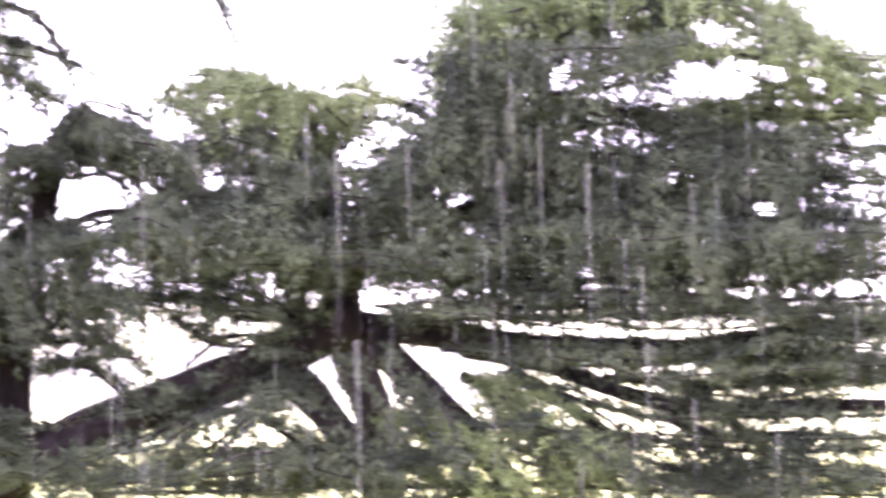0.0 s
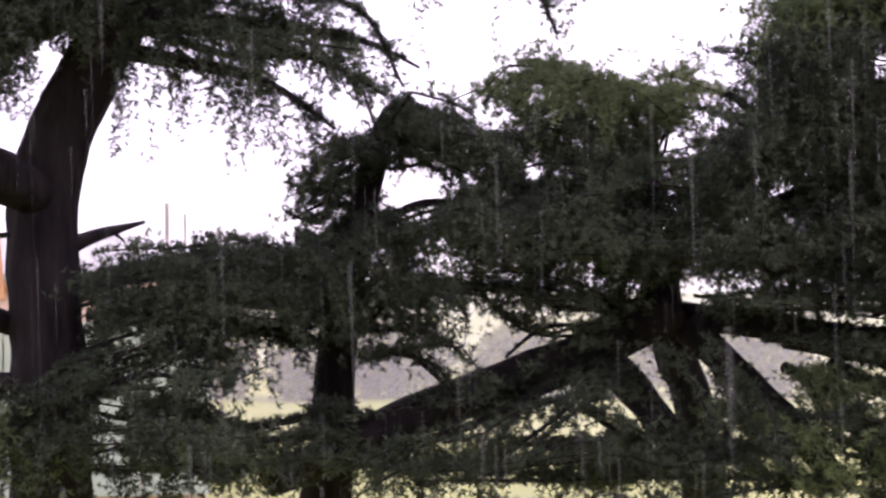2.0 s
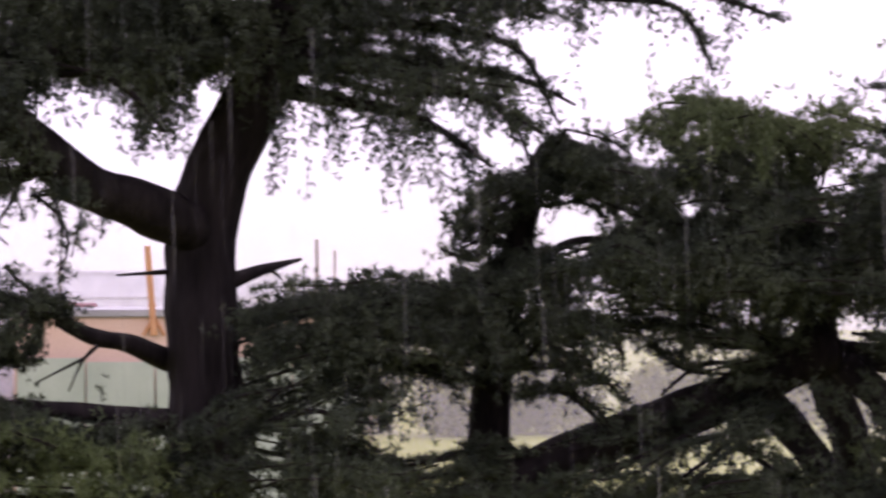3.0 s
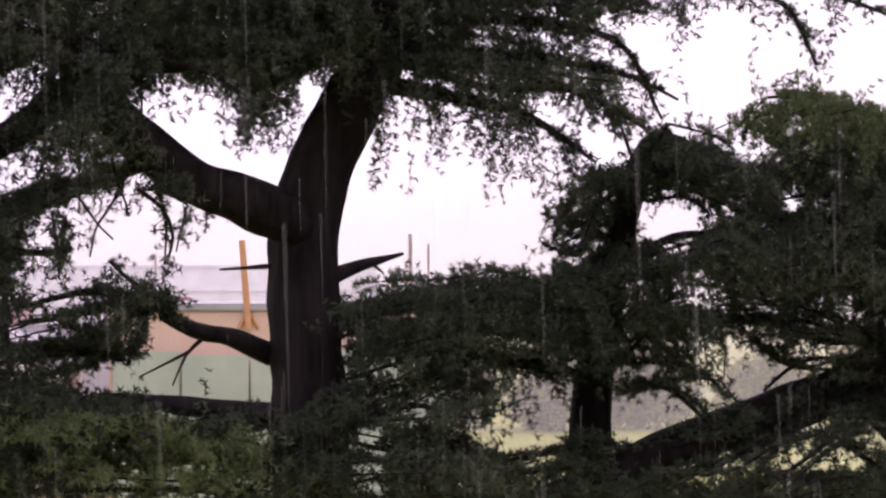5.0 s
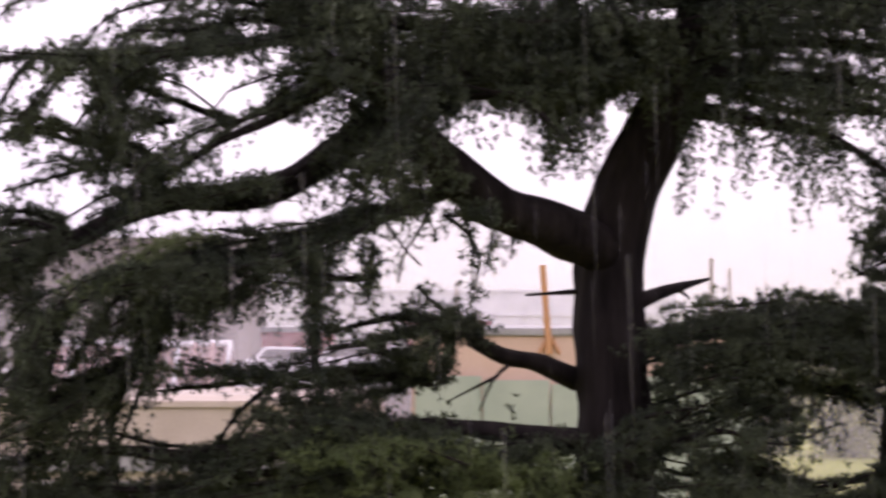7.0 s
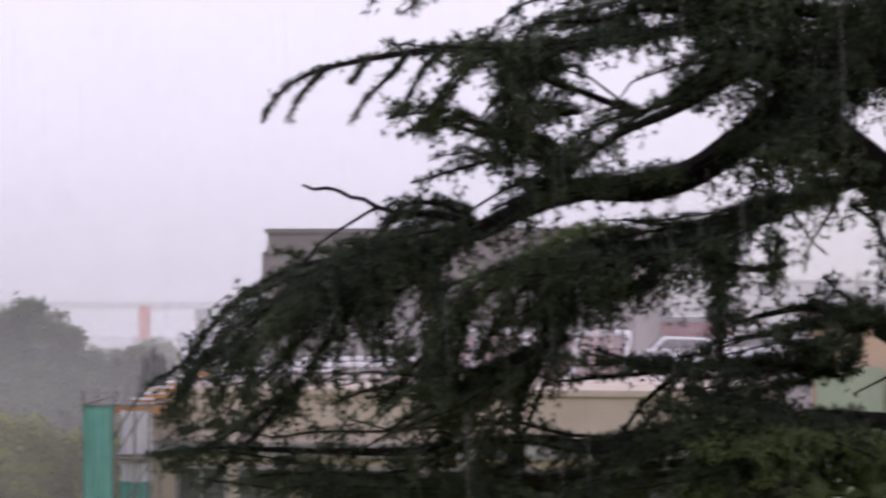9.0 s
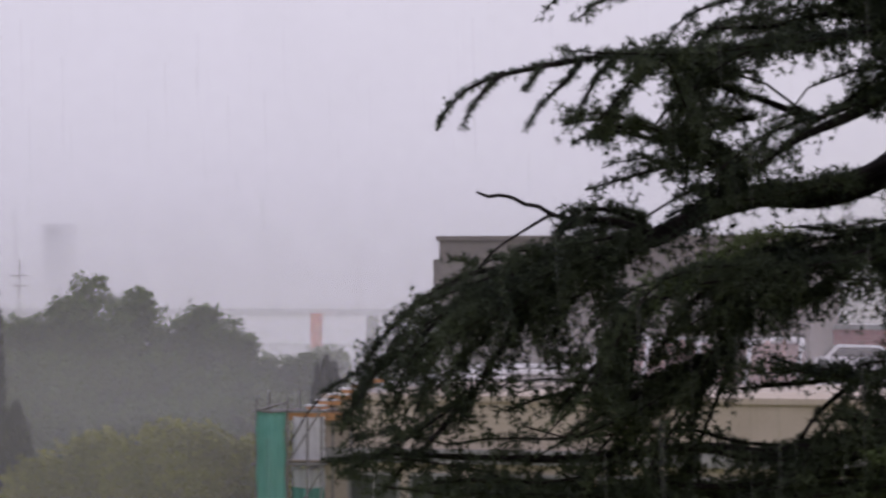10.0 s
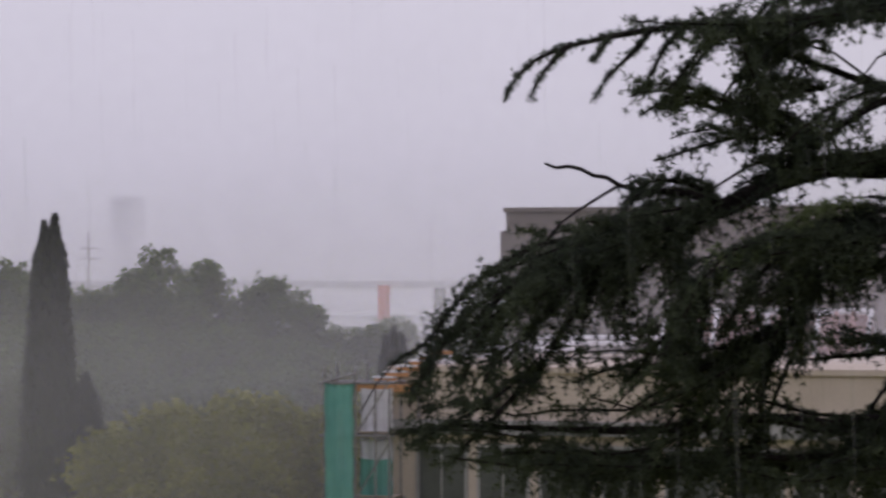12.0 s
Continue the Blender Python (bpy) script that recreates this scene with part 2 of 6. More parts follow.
clearing(4.95, 16.11, 10.71, 0.119, 0.075, 1)
clearing(4.05, 16.35, 10.55, 0.060, 0.082, 1)
clearing(3.31, 16.51, 10.39, 0.179, 0.149, 1)
clearing(4.84, 16.14, 10.44, 0.060, 0.037, 1)
clearing(4.89, 16.12, 10.17, 0.067, 0.037, 1)
clearing(5.17, 16.04, 10.19, 0.134, 0.022, 1)
clearing(5.63, 15.89, 10.37, 0.105, 0.052, 1)
clearing(5.10, 16.06, 9.78, 0.127, 0.049, 1)
clearing(6.24, 15.67, 11.24, 0.067, 0.090, 1)
clearing(5.35, 15.98, 11.00, 0.045, 0.030, 1)
clearing(3.80, 16.40, 9.46, 0.299, 0.187, 0.75)
clearing(3.59, 16.45, 9.63, 0.187, 0.131, 0.5)
clearing(4.24, 16.30, 9.50, 0.187, 0.168, 0.5)
clearing(2.36, 16.66, 9.14, 0.217, 0.280, 0.75)
clearing(3.04, 16.55, 9.15, 0.157, 0.119, 0.75)
clearing(3.29, 16.51, 9.00, 0.224, 0.067, 1)
clearing(4.80, 16.15, 9.02, 0.187, 0.090, 0.7)
clearing(5.59, 15.90, 9.28, 0.187, 0.168, 0.8)
clearing(4.35, 16.27, 8.87, 0.261, 0.075, 0.9)
clearing(4.11, 16.33, 8.65, 0.224, 0.067, 0.8)
clearing(6.28, 15.65, 9.59, 0.411, 0.052, 0.8)
clearing(2.78, 16.60, 10.40, 0.224, 0.261, 0.25)
clearing(2.01, 16.70, 9.97, 0.093, 0.037, 0.5)
clearing(1.53, 16.74, 9.83, 0.110, 0.060, 0.55)
clearing(1.46, 16.75, 9.33, 0.187, 0.261, 0.6)
clearing(1.33, 16.76, 8.92, 0.112, 0.187, 0.8)
clearing(1.68, 16.73, 9.23, 0.075, 0.075, 0.7)
clearing(2.27, 16.67, 9.51, 0.224, 0.112, 0.5)
clearing(7.07, 15.33, 11.21, 0.149, 0.093, 0.9)
clearing(7.29, 15.23, 11.19, 0.131, 0.131, 0.9)
clearing(7.17, 15.28, 11.50, 0.112, 0.075, 0.8)
clearing(7.47, 15.14, 10.35, 0.075, 0.056, 1)
clearing(7.00, 15.36, 9.59, 0.224, 0.045, 0.7)
clearing(6.38, 15.62, 9.16, 0.261, 0.052, 0.9)
clearing(6.56, 15.55, 9.01, 0.224, 0.060, 0.8)
clearing(7.00, 15.36, 8.94, 0.187, 0.082, 0.7)
clearing(7.37, 15.19, 8.81, 0.224, 0.075, 0.7)
clearing(6.52, 15.56, 9.28, 0.112, 0.045, 0.8)
clearing(5.65, 15.89, 9.15, 0.149, 0.131, 0.6)
clearing(5.37, 15.98, 9.35, 0.149, 0.052, 0.8)
clearing(5.15, 16.05, 9.30, 0.149, 0.052, 0.7)
clearing(6.76, 15.46, 8.66, 0.187, 0.037, 0.7)
clearing(7.37, 15.19, 9.59, 0.112, 0.045, 0.7)
clearing(0.89, 15.88, 11.21, 0.099, 0.120, 1)
clearing(0.02, 15.90, 11.07, 0.212, 0.194, 0.75)
clearing(0.30, 15.90, 11.13, 0.141, 0.177, 0.6)
clearing(0.48, 15.89, 10.76, 0.283, 0.092, 1)
clearing(1.71, 15.81, 10.34, 0.565, 0.230, 1)
clearing(1.33, 15.85, 10.32, 0.194, 0.283, 1)
clearing(-0.39, 15.89, 10.42, 0.424, 0.177, 0.55)
clearing(-0.67, 15.89, 10.18, 0.318, 0.141, 0.6)
clearing(0.31, 15.90, 10.00, 0.283, 0.212, 1)
clearing(0.13, 15.90, 9.54, 0.177, 0.141, 0.85)
clearing(0.41, 15.90, 9.51, 0.212, 0.141, 1)
clearing(2.45, 15.71, 11.08, 0.177, 0.106, 0.8)
clearing(2.93, 15.63, 11.63, 0.141, 0.106, 0.7)
clearing(3.00, 15.62, 11.42, 0.177, 0.106, 0.5)
clearing(3.21, 15.58, 11.11, 0.283, 0.141, 0.85)
clearing(2.76, 15.66, 10.89, 0.177, 0.106, 0.85)
clearing(3.48, 15.52, 11.31, 0.283, 0.177, 0.7)
clearing(2.27, 15.74, 10.29, 0.177, 0.212, 0.9)
clearing(3.86, 15.43, 11.41, 0.141, 0.106, 0.6)
clearing(4.23, 15.33, 11.44, 0.177, 0.212, 0.6)
clearing(-1.50, 14.92, 11.29, 0.217, 0.150, 0.95)
clearing(-1.16, 14.96, 10.95, 0.300, 0.200, 0.9)
clearing(-1.60, 14.91, 10.50, 0.250, 0.083, 0.9)
clearing(0.05, 15.00, 11.28, 0.083, 0.050, 1)
clearing(-0.98, 14.97, 10.51, 0.133, 0.100, 0.5)
clearing(1.25, 14.95, 11.80, 0.100, 0.073, 1)
clearing(-1.28, 14.95, 11.58, 0.073, 0.060, 0.8)
clearing(-0.28, 15.00, 10.18, 0.200, 0.233, 0.6)
clearing(-1.11, 14.96, 10.11, 0.267, 0.133, 0.5)
clearing(0.18, 15.00, 10.11, 0.300, 0.200, 0.9)
clearing(0.25, 15.00, 9.25, 0.200, 0.040, 0.9)
clearing(-1.52, 14.53, 11.25, 0.178, 0.130, 1)
clearing(-1.08, 14.56, 10.89, 0.162, 0.162, 1)
clearing(-1.75, 14.50, 10.51, 0.178, 0.045, 0.9)
clearing(-2.27, 14.43, 10.64, 0.097, 0.081, 1)
clearing(-2.49, 14.40, 11.56, 0.292, 0.071, 1)
clearing(-2.30, 14.43, 11.08, 0.081, 0.049, 1)
clearing(-1.75, 14.50, 9.36, 0.243, 0.136, 0.9)
clearing(-2.81, 14.34, 9.32, 0.195, 0.114, 0.7)
clearing(-3.00, 14.30, 9.66, 0.146, 0.162, 0.6)
clearing(-1.47, 14.53, 9.77, 0.292, 0.097, 0.85)
clearing(-1.15, 14.56, 9.83, 0.195, 0.097, 0.7)
clearing(-3.38, 14.22, 9.28, 0.195, 0.081, 0.5)
clearing(-0.74, 14.58, 9.80, 0.130, 0.065, 0.8)
clearing(-2.33, 14.42, 10.12, 0.130, 0.097, 0.6)
clearing(-0.99, 14.57, 9.61, 0.162, 0.039, 0.5)
clearing(-2.84, 14.33, 10.83, 0.097, 0.195, 0.9)
clearing(-2.49, 14.40, 10.74, 0.097, 0.049, 0.7)
clearing(-2.11, 14.46, 9.41, 0.097, 0.065, 0.6)
clearing(-3.63, 14.16, 9.47, 0.130, 0.097, 0.4)
clearing(-3.25, 14.25, 9.79, 0.097, 0.130, 0.35)
clearing(-2.68, 14.36, 9.92, 0.097, 0.162, 0.4)
clearing(-2.36, 14.42, 9.80, 0.097, 0.130, 0.4)
clearing(-2.07, 14.46, 10.51, 0.130, 0.049, 0.7)
clearing(-1.95, 14.48, 10.77, 0.065, 0.065, 0.5)
clearing(-2.52, 14.39, 10.87, 0.097, 0.065, 0.5)
clearing(-1.34, 14.54, 10.60, 0.081, 0.039, 0.6)
clearing(-0.83, 14.58, 10.38, 0.097, 0.097, 0.5)
clearing(-1.28, 14.55, 10.19, 0.097, 0.065, 0.5)
clearing(-2.04, 14.47, 9.73, 0.162, 0.081, 0.45)
clearing(-3.57, 14.17, 9.18, 0.195, 0.065, 0.5)
clearing(-2.68, 14.36, 9.28, 0.227, 0.081, 0.6)
clearing(-1.12, 14.56, 9.51, 0.162, 0.049, 0.5)
clearing(-0.71, 14.98, 10.74, 0.133, 0.067, 0.6)
clearing(-0.48, 14.99, 10.48, 0.167, 0.133, 0.5)
clearing(-1.37, 14.94, 9.85, 0.233, 0.083, 0.7)
clearing(-0.88, 14.97, 9.75, 0.300, 0.083, 0.8)
clearing(-1.66, 14.91, 9.32, 0.267, 0.100, 0.7)
clearing(-0.12, 15.00, 9.51, 0.133, 0.100, 0.7)
clearing(0.12, 15.00, 9.64, 0.200, 0.100, 0.85)

clearing(-1.24, 14.55, 9.81, 0.227, 0.097, 0.85)
clearing(-0.77, 14.58, 9.75, 0.195, 0.078, 0.85)
clearing(-0.58, 14.59, 9.96, 0.162, 0.114, 0.6)
clearing(-1.68, 14.30, 9.40, 0.272, 0.122, 0.35)
clearing(-0.03, 15.00, 9.69, 0.133, 0.100, 0.8)
clearing(-1.06, 14.56, 9.99, 0.162, 0.091, 0.6)
clearing(-0.20, 14.80, 9.46, 0.181, 0.082, 0.8)
clearing(-1.51, 14.52, 11.28, 0.195, 0.130, 0.6)
clearing(-1.09, 14.76, 10.90, 0.164, 0.082, 0.6)
clearing(-2.35, 14.11, 10.68, 0.127, 0.095, 0.7)
clearing(-4.11, 13.30, 9.31, 0.192, 0.402, 1)
clearing(-3.95, 13.35, 9.74, 0.161, 0.154, 1)
clearing(-4.21, 13.27, 8.91, 0.293, 0.185, 1)


def cut(p, luck, edge):
    """Which twigs end at p because a clearing opens there; luck and edge differ from twig to twig."""
    c = np.array(CLEARINGS)
    dx, dy, dz = (p[:, k, None] - c[None, :, k] for k in range(3))
    d = np.hypot((dx * c[:, 3] + dy * c[:, 4]) / c[:, 5], dz / c[:, 6])
    return ((d < edge[:, None]) & (luck[:, None] < c[:, 7])).any(axis=1)


# kind: (droop, sideways spread, forward, first lift, twig spacing, tuft spacing, tuft size, spacing of the hanging bunches)
HABIT = {
    "hang": (6.5, 0.9, 0.45, 0.2, 0.052, 0.036, 1.18, 0.20),
    "fan": (6.5, 0.6, 0.6, 0.0, 0.047, 0.027, 1.06, 0.17),
    "top": (5.5, 1.0, 0.6, 0.40, 0.050, 0.036, 1.22, 0.18),
    "green": (4.0, 1.0, 0.6, 0.3, 0.050, 0.036, 1.22, 0.18),
    "drip": (7.0, 0.6, 0.8, 0.05, 0.054, 0.036, 1.14, 0.18),
    "arm": (4.0, 0.25, 1.4, -0.1, 0.060, 0.024, 0.85, 0.0),
    "thin": (3.5, 0.8, 0.6, 0.1, 0.085, 0.042, 1.14, 0.0),
    "tuft": (1.0, 1.0, 0.6, 0.4, 0.038, 0.038, 1.26, 0.14),
    "low": (3.0, 1.0, 0.6, 0.30, 0.048, 0.036, 1.18, 0.18),
}


def foliage(line, habit, start, length, seed, at, thick=0.01, thin=0.004):
    """Twigs that leave the branch on both sides and droop, set with needle tufts; returns triangles of tufts and of twigs."""
    g = np.random.default_rng(seed)
    droop, spread, ahead, lift, gap, tgap, size, bunched = HABIT[habit]
    pts = np.array([tuple(p) for p in line])
    seg = np.linalg.norm(np.diff(pts, axis=0), axis=1)
    run = np.concatenate([[0], np.cumsum(seg)])
    total = run[-1]
    n = int((1 - start) * total / gap)
    s = start * total + np.sort(g.uniform(0, (1 - start) * total * 0.999, n))
    knot, few = np.zeros(n, int), 1
    if bunched:
        # most twigs leave the branch in bunches and hang together, with gaps between
        few = max(1, int((1 - start) * total / bunched))
        nodes = start * total + (np.arange(few) + g.uniform(0.15, 0.85, few)) * (1 - start) * total / few
        knot = np.clip(((s - start * total) / ((1 - start) * total + 1e-6) * few).astype(int), 0, few - 1)
        s = np.clip(nodes[knot] + (s - nodes[knot]) * 0.6, 0, total * 0.999)
    lean, hang = g.normal(size=(few, 3)) * (0.3, 0.3, 0.12), g.uniform(0.55, 1.3, few)
    s, knot = np.repeat(s, 2), np.repeat(knot, 2)
    sign = np.tile((-1.0, 1.0), n)
    f = s / total
    i = np.clip(np.searchsorted(run, s, side="right") - 1, 0, len(seg) - 1)
    t = (pts[i + 1] - pts[i]) / seg[i][:, None]
    q = pts[i] + t * (s - run[i])[:, None]
    side = np.cross(t, (0, 0, 1.0))
    side /= np.linalg.norm(side, axis=1)[:, None] + 1e-6
    n = len(s)
    d = side * (sign * spread * g.uniform(0.2, 1, n))[:, None] + t * (ahead * g.uniform(0, 1, n))[:, None]
    d[:, 2] += lift + g.normal(size=n) * 0.25
    if bunched:
        d += lean[knot]
    d /= np.linalg.norm(d, axis=1)[:, None]
    bunch = 0.62 + 0.38 * np.sin(s * 9.0 + seed) * np.sin(s * 3.7 + 2 * seed)
    tip = np.where(f < 0.8, 1.0, 1.0 - 2.2 * (f - 0.8))
    reach = 1.5 * length * g.uniform(0.3, 1.1, n) * (0.55 + 0.45 * np.sin(np.pi * np.minimum(1, 0.25 + 0.75 * f))) * tip * (0.6 + 0.6 * bunch) * (hang[knot] if bunched else 1.0)
    steps = np.maximum(2, (reach / tgap).astype(int))
    where, axes, wood = [], [], []
    last, luck, edge = q.copy(), g.uniform(size=n), 1.0 + 0.2 * g.normal(size=n)
    for k in range(steps.max()):
        on = (steps > k) & ~cut(q + d * tgap + at, luck, edge)
        q, d, last, steps, luck, edge = q[on], d[on], last[on], steps[on], luck[on], edge[on]
        m = len(q)
        if not m:
            break
        q = q + d * tgap
        d = d + g.normal(size=(m, 3)) * (0.08, 0.08, 0) - np.array((0, 0, droop * tgap))
        d /= np.linalg.norm(d, axis=1)[:, None]
        where.append(q + g.normal(size=(m, 3)) * (0.006 if habit == "arm" else 0.012 if habit == "fan" else 0.019))
        axes.append(d * 0.6 + np.array((0, 0, 0.3)) + g.normal(size=(m, 3)) * 0.35)
        if k % 3 == 2:
            e = np.cross(d, g.normal(size=(m, 3)))
            e *= 0.0022 / np.linalg.norm(e, axis=1)[:, None]
            wood.append(np.stack([last - e, last + e, q], 1))
            last = q.copy()
    if not where:
        where, axes = [np.zeros((0, 3))], [np.zeros((0, 3))]
    where, axes = np.concatenate(where), np.concatenate(axes)
    wood = np.concatenate(wood) if wood else np.zeros((0, 3, 3))
    if total:
        # short spurs that clothe the branch itself
        m = int((1 - start) * total / (0.007 if habit == "arm" else 0.011 if habit in ("fan", "drip", "low", "tuft") else 0.016))
        s = start * total + np.sort(g.uniform(0, (1 - start) * total * 0.999, m))
        i = np.clip(np.searchsorted(run, s, side="right") - 1, 0, len(seg) - 1)
        spur = g.normal(size=(m, 3)) * (0.5, 0.5, 0.5) + (0, 0, 0.25)
        spur /= np.linalg.norm(spur, axis=1)[:, None]
        foot = pts[i] + (pts[i + 1] - pts[i]) * ((s - run[i]) / seg[i])[:, None] + spur * (0.008 + thick + (thin - thick) * s / total)[:, None]
        on = ~cut(foot + at, g.uniform(size=m), 0.9 + 0.1 * g.normal(size=m))
        where, axes = np.concatenate([where, foot[on]]), np.concatenate([axes, spur[on]])
    axes /= np.linalg.norm(axes, axis=1)[:, None]
    u = np.cross(axes, g.normal(size=axes.shape))
    u /= np.linalg.norm(u, axis=1)[:, None]
    v = np.cross(axes, u)
    frames = np.stack([u, v, axes], 2) * (size * g.uniform(0.75, 1.25, len(axes)))[:, None, None]
    pick = g.integers(0, len(TUFTS), len(axes))
    shape = np.array(FINE if habit in ("fan", "arm") else TUFTS)[pick]
    tris = np.einsum("nij,nkcj->nkci", frames, shape) + where[:, None, None, :]
    return tris.reshape(-1, 3, 3), wood


def cedar_tree(name, points, r0, r1):
    tree = empty(name, points[0])
    at = Vector(points[0])
    foot, first = Vector(points[0]), Vector(points[1])
    rise = [foot.lerp(first, k / 12) for k in range(12)]
    line = glide([p - at for p in rise + [Vector(p) for p in points[1:]]], 0.06)
    part("trunk", tube(line, r0, r1, 56, 0.1, 0.0, straight=int(0.9 * (first - foot).length / 0.06), ridges=0.035), bark, tree, "dark wet fissured trunk", smooth=True)
    return tree


limb_count = 0


def limb(tree, points, r0, r1, habit="", start=0.0, length=0.4, layers=1):
    """A branch of a cedar with its own foliage; layers add side shoots in front and behind that carry the same habit."""
    global limb_count
    limb_count += 1
    at = tree.location
    line = glide([Vector(p) - at for p in points], 0.07)
    if habit and r0 < 0.045 and cut(np.array([tuple(p + at) for p in line]), np.full(len(line), 0.65), np.ones(len(line))).mean() > 0.4:
        return None
    ob = part("limb", tube(line, r0, r1, 18 if r0 > 0.08 else 9 if r0 > 0.03 else 6, 0.18), bark, tree, smooth=True)
    if not habit:
        return ob
    g = np.random.default_rng(limb_count)
    tufts, wood = [], []
    for k in range(1 if habit == "arm" else layers):
        if k == 0:
            shoot = line
        else:
            off = Vector((g.normal() * 0.10, (-1) ** k * g.uniform(0.25, 0.8), g.normal() * 0.08))
            n = len(line)
            shoot = [p + off * math.sin(math.pi / 2 * min(1, 2.5 * max(0, i / n - start)))
                     + Vector((noise.noise(p * 2 + off), noise.noise(p * 2 - off), noise.noise(p * 1.7 + off * 3))) * 0.12 * min(1, 4 * max(0, i / n - start)) for i, p in enumerate(line)]
            open_share = cut(np.array([tuple(p + at) for p in shoot]), np.full(n, 0.5), np.ones(n)).mean()
            if open_share > 0.5:
                continue
            shoot_r = min(0.014, max(0.008, r0 * 0.35))
            part("side_shoot", tube(shoot[::3] + [shoot[-1]], shoot_r, 0.004, 5, 0.1), bark, ob)
        a, b = foliage(shoot, habit, start, length, limb_count * 10 + k, np.array(at), *((r0, r1) if k == 0 else (shoot_r, 0.004)))
        tufts.append(a)
        wood.append(b)
    if sum(len(w) for w in wood):
        tagged(soup("twig", np.concatenate(wood), bark, ob), kind="stuff")
    # top and green boughs take the paler colour, as fresh and better lit
    tagged(soup("foliage", np.concatenate(tufts), needle_fresh_lit if habit in ("top", "green") else needle, ob), kind="stuff")
    return ob



cedar_trunk = [(0.90, 15.98, 0.0), (0.90, 15.98, 8.30), (0.88, 16.01, 9.36), (0.85, 16.04, 10.25), (0.95, 16.06, 10.75), (1.13, 16.08, 11.11), (1.31, 16.09, 11.48), (1.45, 16.11, 11.87), (1.49, 16.13, 12.31), (1.50, 16.2, 13.2), (1.42, 16.3, 14.4), (1.45, 16.4, 15.8)]
cedar = cedar_tree("cedar_tree", cedar_trunk, 0.270, 0.09)
limb(cedar, [(0.90, 16.06, 10.34), (0.73, 15.85, 10.42), (0.47, 15.65, 10.53), (0.13, 15.44, 10.65), (-0.14, 15.23, 10.84), (-0.37, 15.01, 11.09), (-0.59, 14.79, 11.40)], 0.157, 0.122)
limb(cedar, [(-0.46, 15.19, 11.26), (-0.82, 15.08, 10.95), (-1.08, 14.96, 10.76), (-1.36, 14.84, 10.67), (-1.70, 14.70, 10.66), (-2.01, 14.56, 10.56), (-2.27, 14.42, 10.42), (-2.59, 14.27, 10.31), (-2.95, 14.09, 10.23), (-3.19, 13.94, 10.04), (-3.34, 13.80, 9.80)], 0.105, 0.019, "hang", 0.1, 0.3, 3)
limb(cedar, [(-0.02, 15.50, 10.84), (-0.29, 15.36, 10.69), (-0.62, 15.21, 10.55), (-0.95, 15.05, 10.41), (-1.27, 14.89, 10.21), (-1.51, 14.72, 10.04)], 0.069, 0.016, "thin", 0.1, 0.4, 1)
limb(cedar, [(0.65, 16.09, 9.57), (0.38, 15.80, 9.69), (0.16, 15.50, 9.74), (-0.02, 15.20, 9.83)], 0.072, 0.041)
limb(cedar, [(0.03, 15.20, 9.81), (-0.07, 15.15, 9.93), (-0.17, 15.10, 9.93), (-0.47, 15.04, 9.97), (-0.89, 14.97, 9.87)], 0.041, 0.010, "tuft", 0, 0.25, 1)
limb(cedar, [(-0.01, 15.30, 9.82), (-0.11, 15.23, 9.95), (-0.26, 15.16, 10.07), (-0.34, 15.10, 10.15)], 0.024, 0.007, "tuft", 0.2, 0.18, 1)
limb(cedar, [(0.65, 15.99, 9.22), (0.31, 15.80, 9.24), (-0.07, 15.60, 9.29), (-0.31, 15.40, 9.27), (-0.63, 15.19, 9.27), (-0.95, 14.97, 9.30), (-1.32, 14.74, 9.23)], 0.060, 0.026, "low", 0.5, 0.35, 2)
limb(cedar, [(1.02, 15.97, 10.06), (1.20, 16.13, 10.13), (1.37, 16.34, 10.175), (1.52, 16.53, 10.215)], 0.056, 0.012)
limb(cedar, [(1.29, 16.25, 10.15), (1.35, 16.28, 10.11), (1.38, 16.30, 10.08)], 0.015, 0.006)
limb(cedar, [(0.64, 15.99, 10.13), (0.49, 16.19, 10.12), (0.33, 16.40, 10.11)], 0.021, 0.007)
limb(cedar, [(0.20, 15.40, 9.68), (0.11, 15.35, 9.59), (0.03, 15.30, 9.41)], 0.017, 0.005)
limb(cedar, [(0.13, 15.40, 9.61), (-0.01, 15.35, 9.54), (-0.17, 15.30, 9.46)], 0.012, 0.005)
limb(cedar, [(1.33, 15.95, 11.28), (1.78, 15.75, 11.18), (2.11, 15.56, 11.10), (2.36, 15.37, 10.94), (2.56, 15.19, 10.76)], 0.060, 0.009, "drip", 0.12, 0.5, 1)
limb(cedar, [(1.40, 15.94, 11.50), (1.96, 15.83, 11.46), (2.48, 15.71, 11.40), (2.86, 15.59, 11.31), (3.14, 15.49, 11.16)], 0.053, 0.009, "drip", 0.1, 0.5, 1)
limb(cedar, [(1.65, 15.92, 11.43), (2.11, 15.59, 11.33), (2.58, 15.25, 11.14), (2.82, 14.94, 10.95)], 0.036, 0.008, "drip", 0, 0.35, 1)
limb(cedar, [(1.40, 15.94, 11.64), (1.96, 15.78, 11.67), (2.47, 15.61, 11.62), (2.80, 15.45, 11.47), (3.00, 15.31, 11.03)], 0.043, 0.009, "drip", 0, 0.35, 1)
limb(cedar, [(1.44, 15.94, 11.82), (2.15, 15.90, 11.93), (2.86, 15.83, 11.90), (3.39, 15.76, 11.86), (3.85, 15.70, 11.79), (4.07, 15.69, 11.40)], 0.053, 0.009, "drip", 0.3, 0.4, 1)
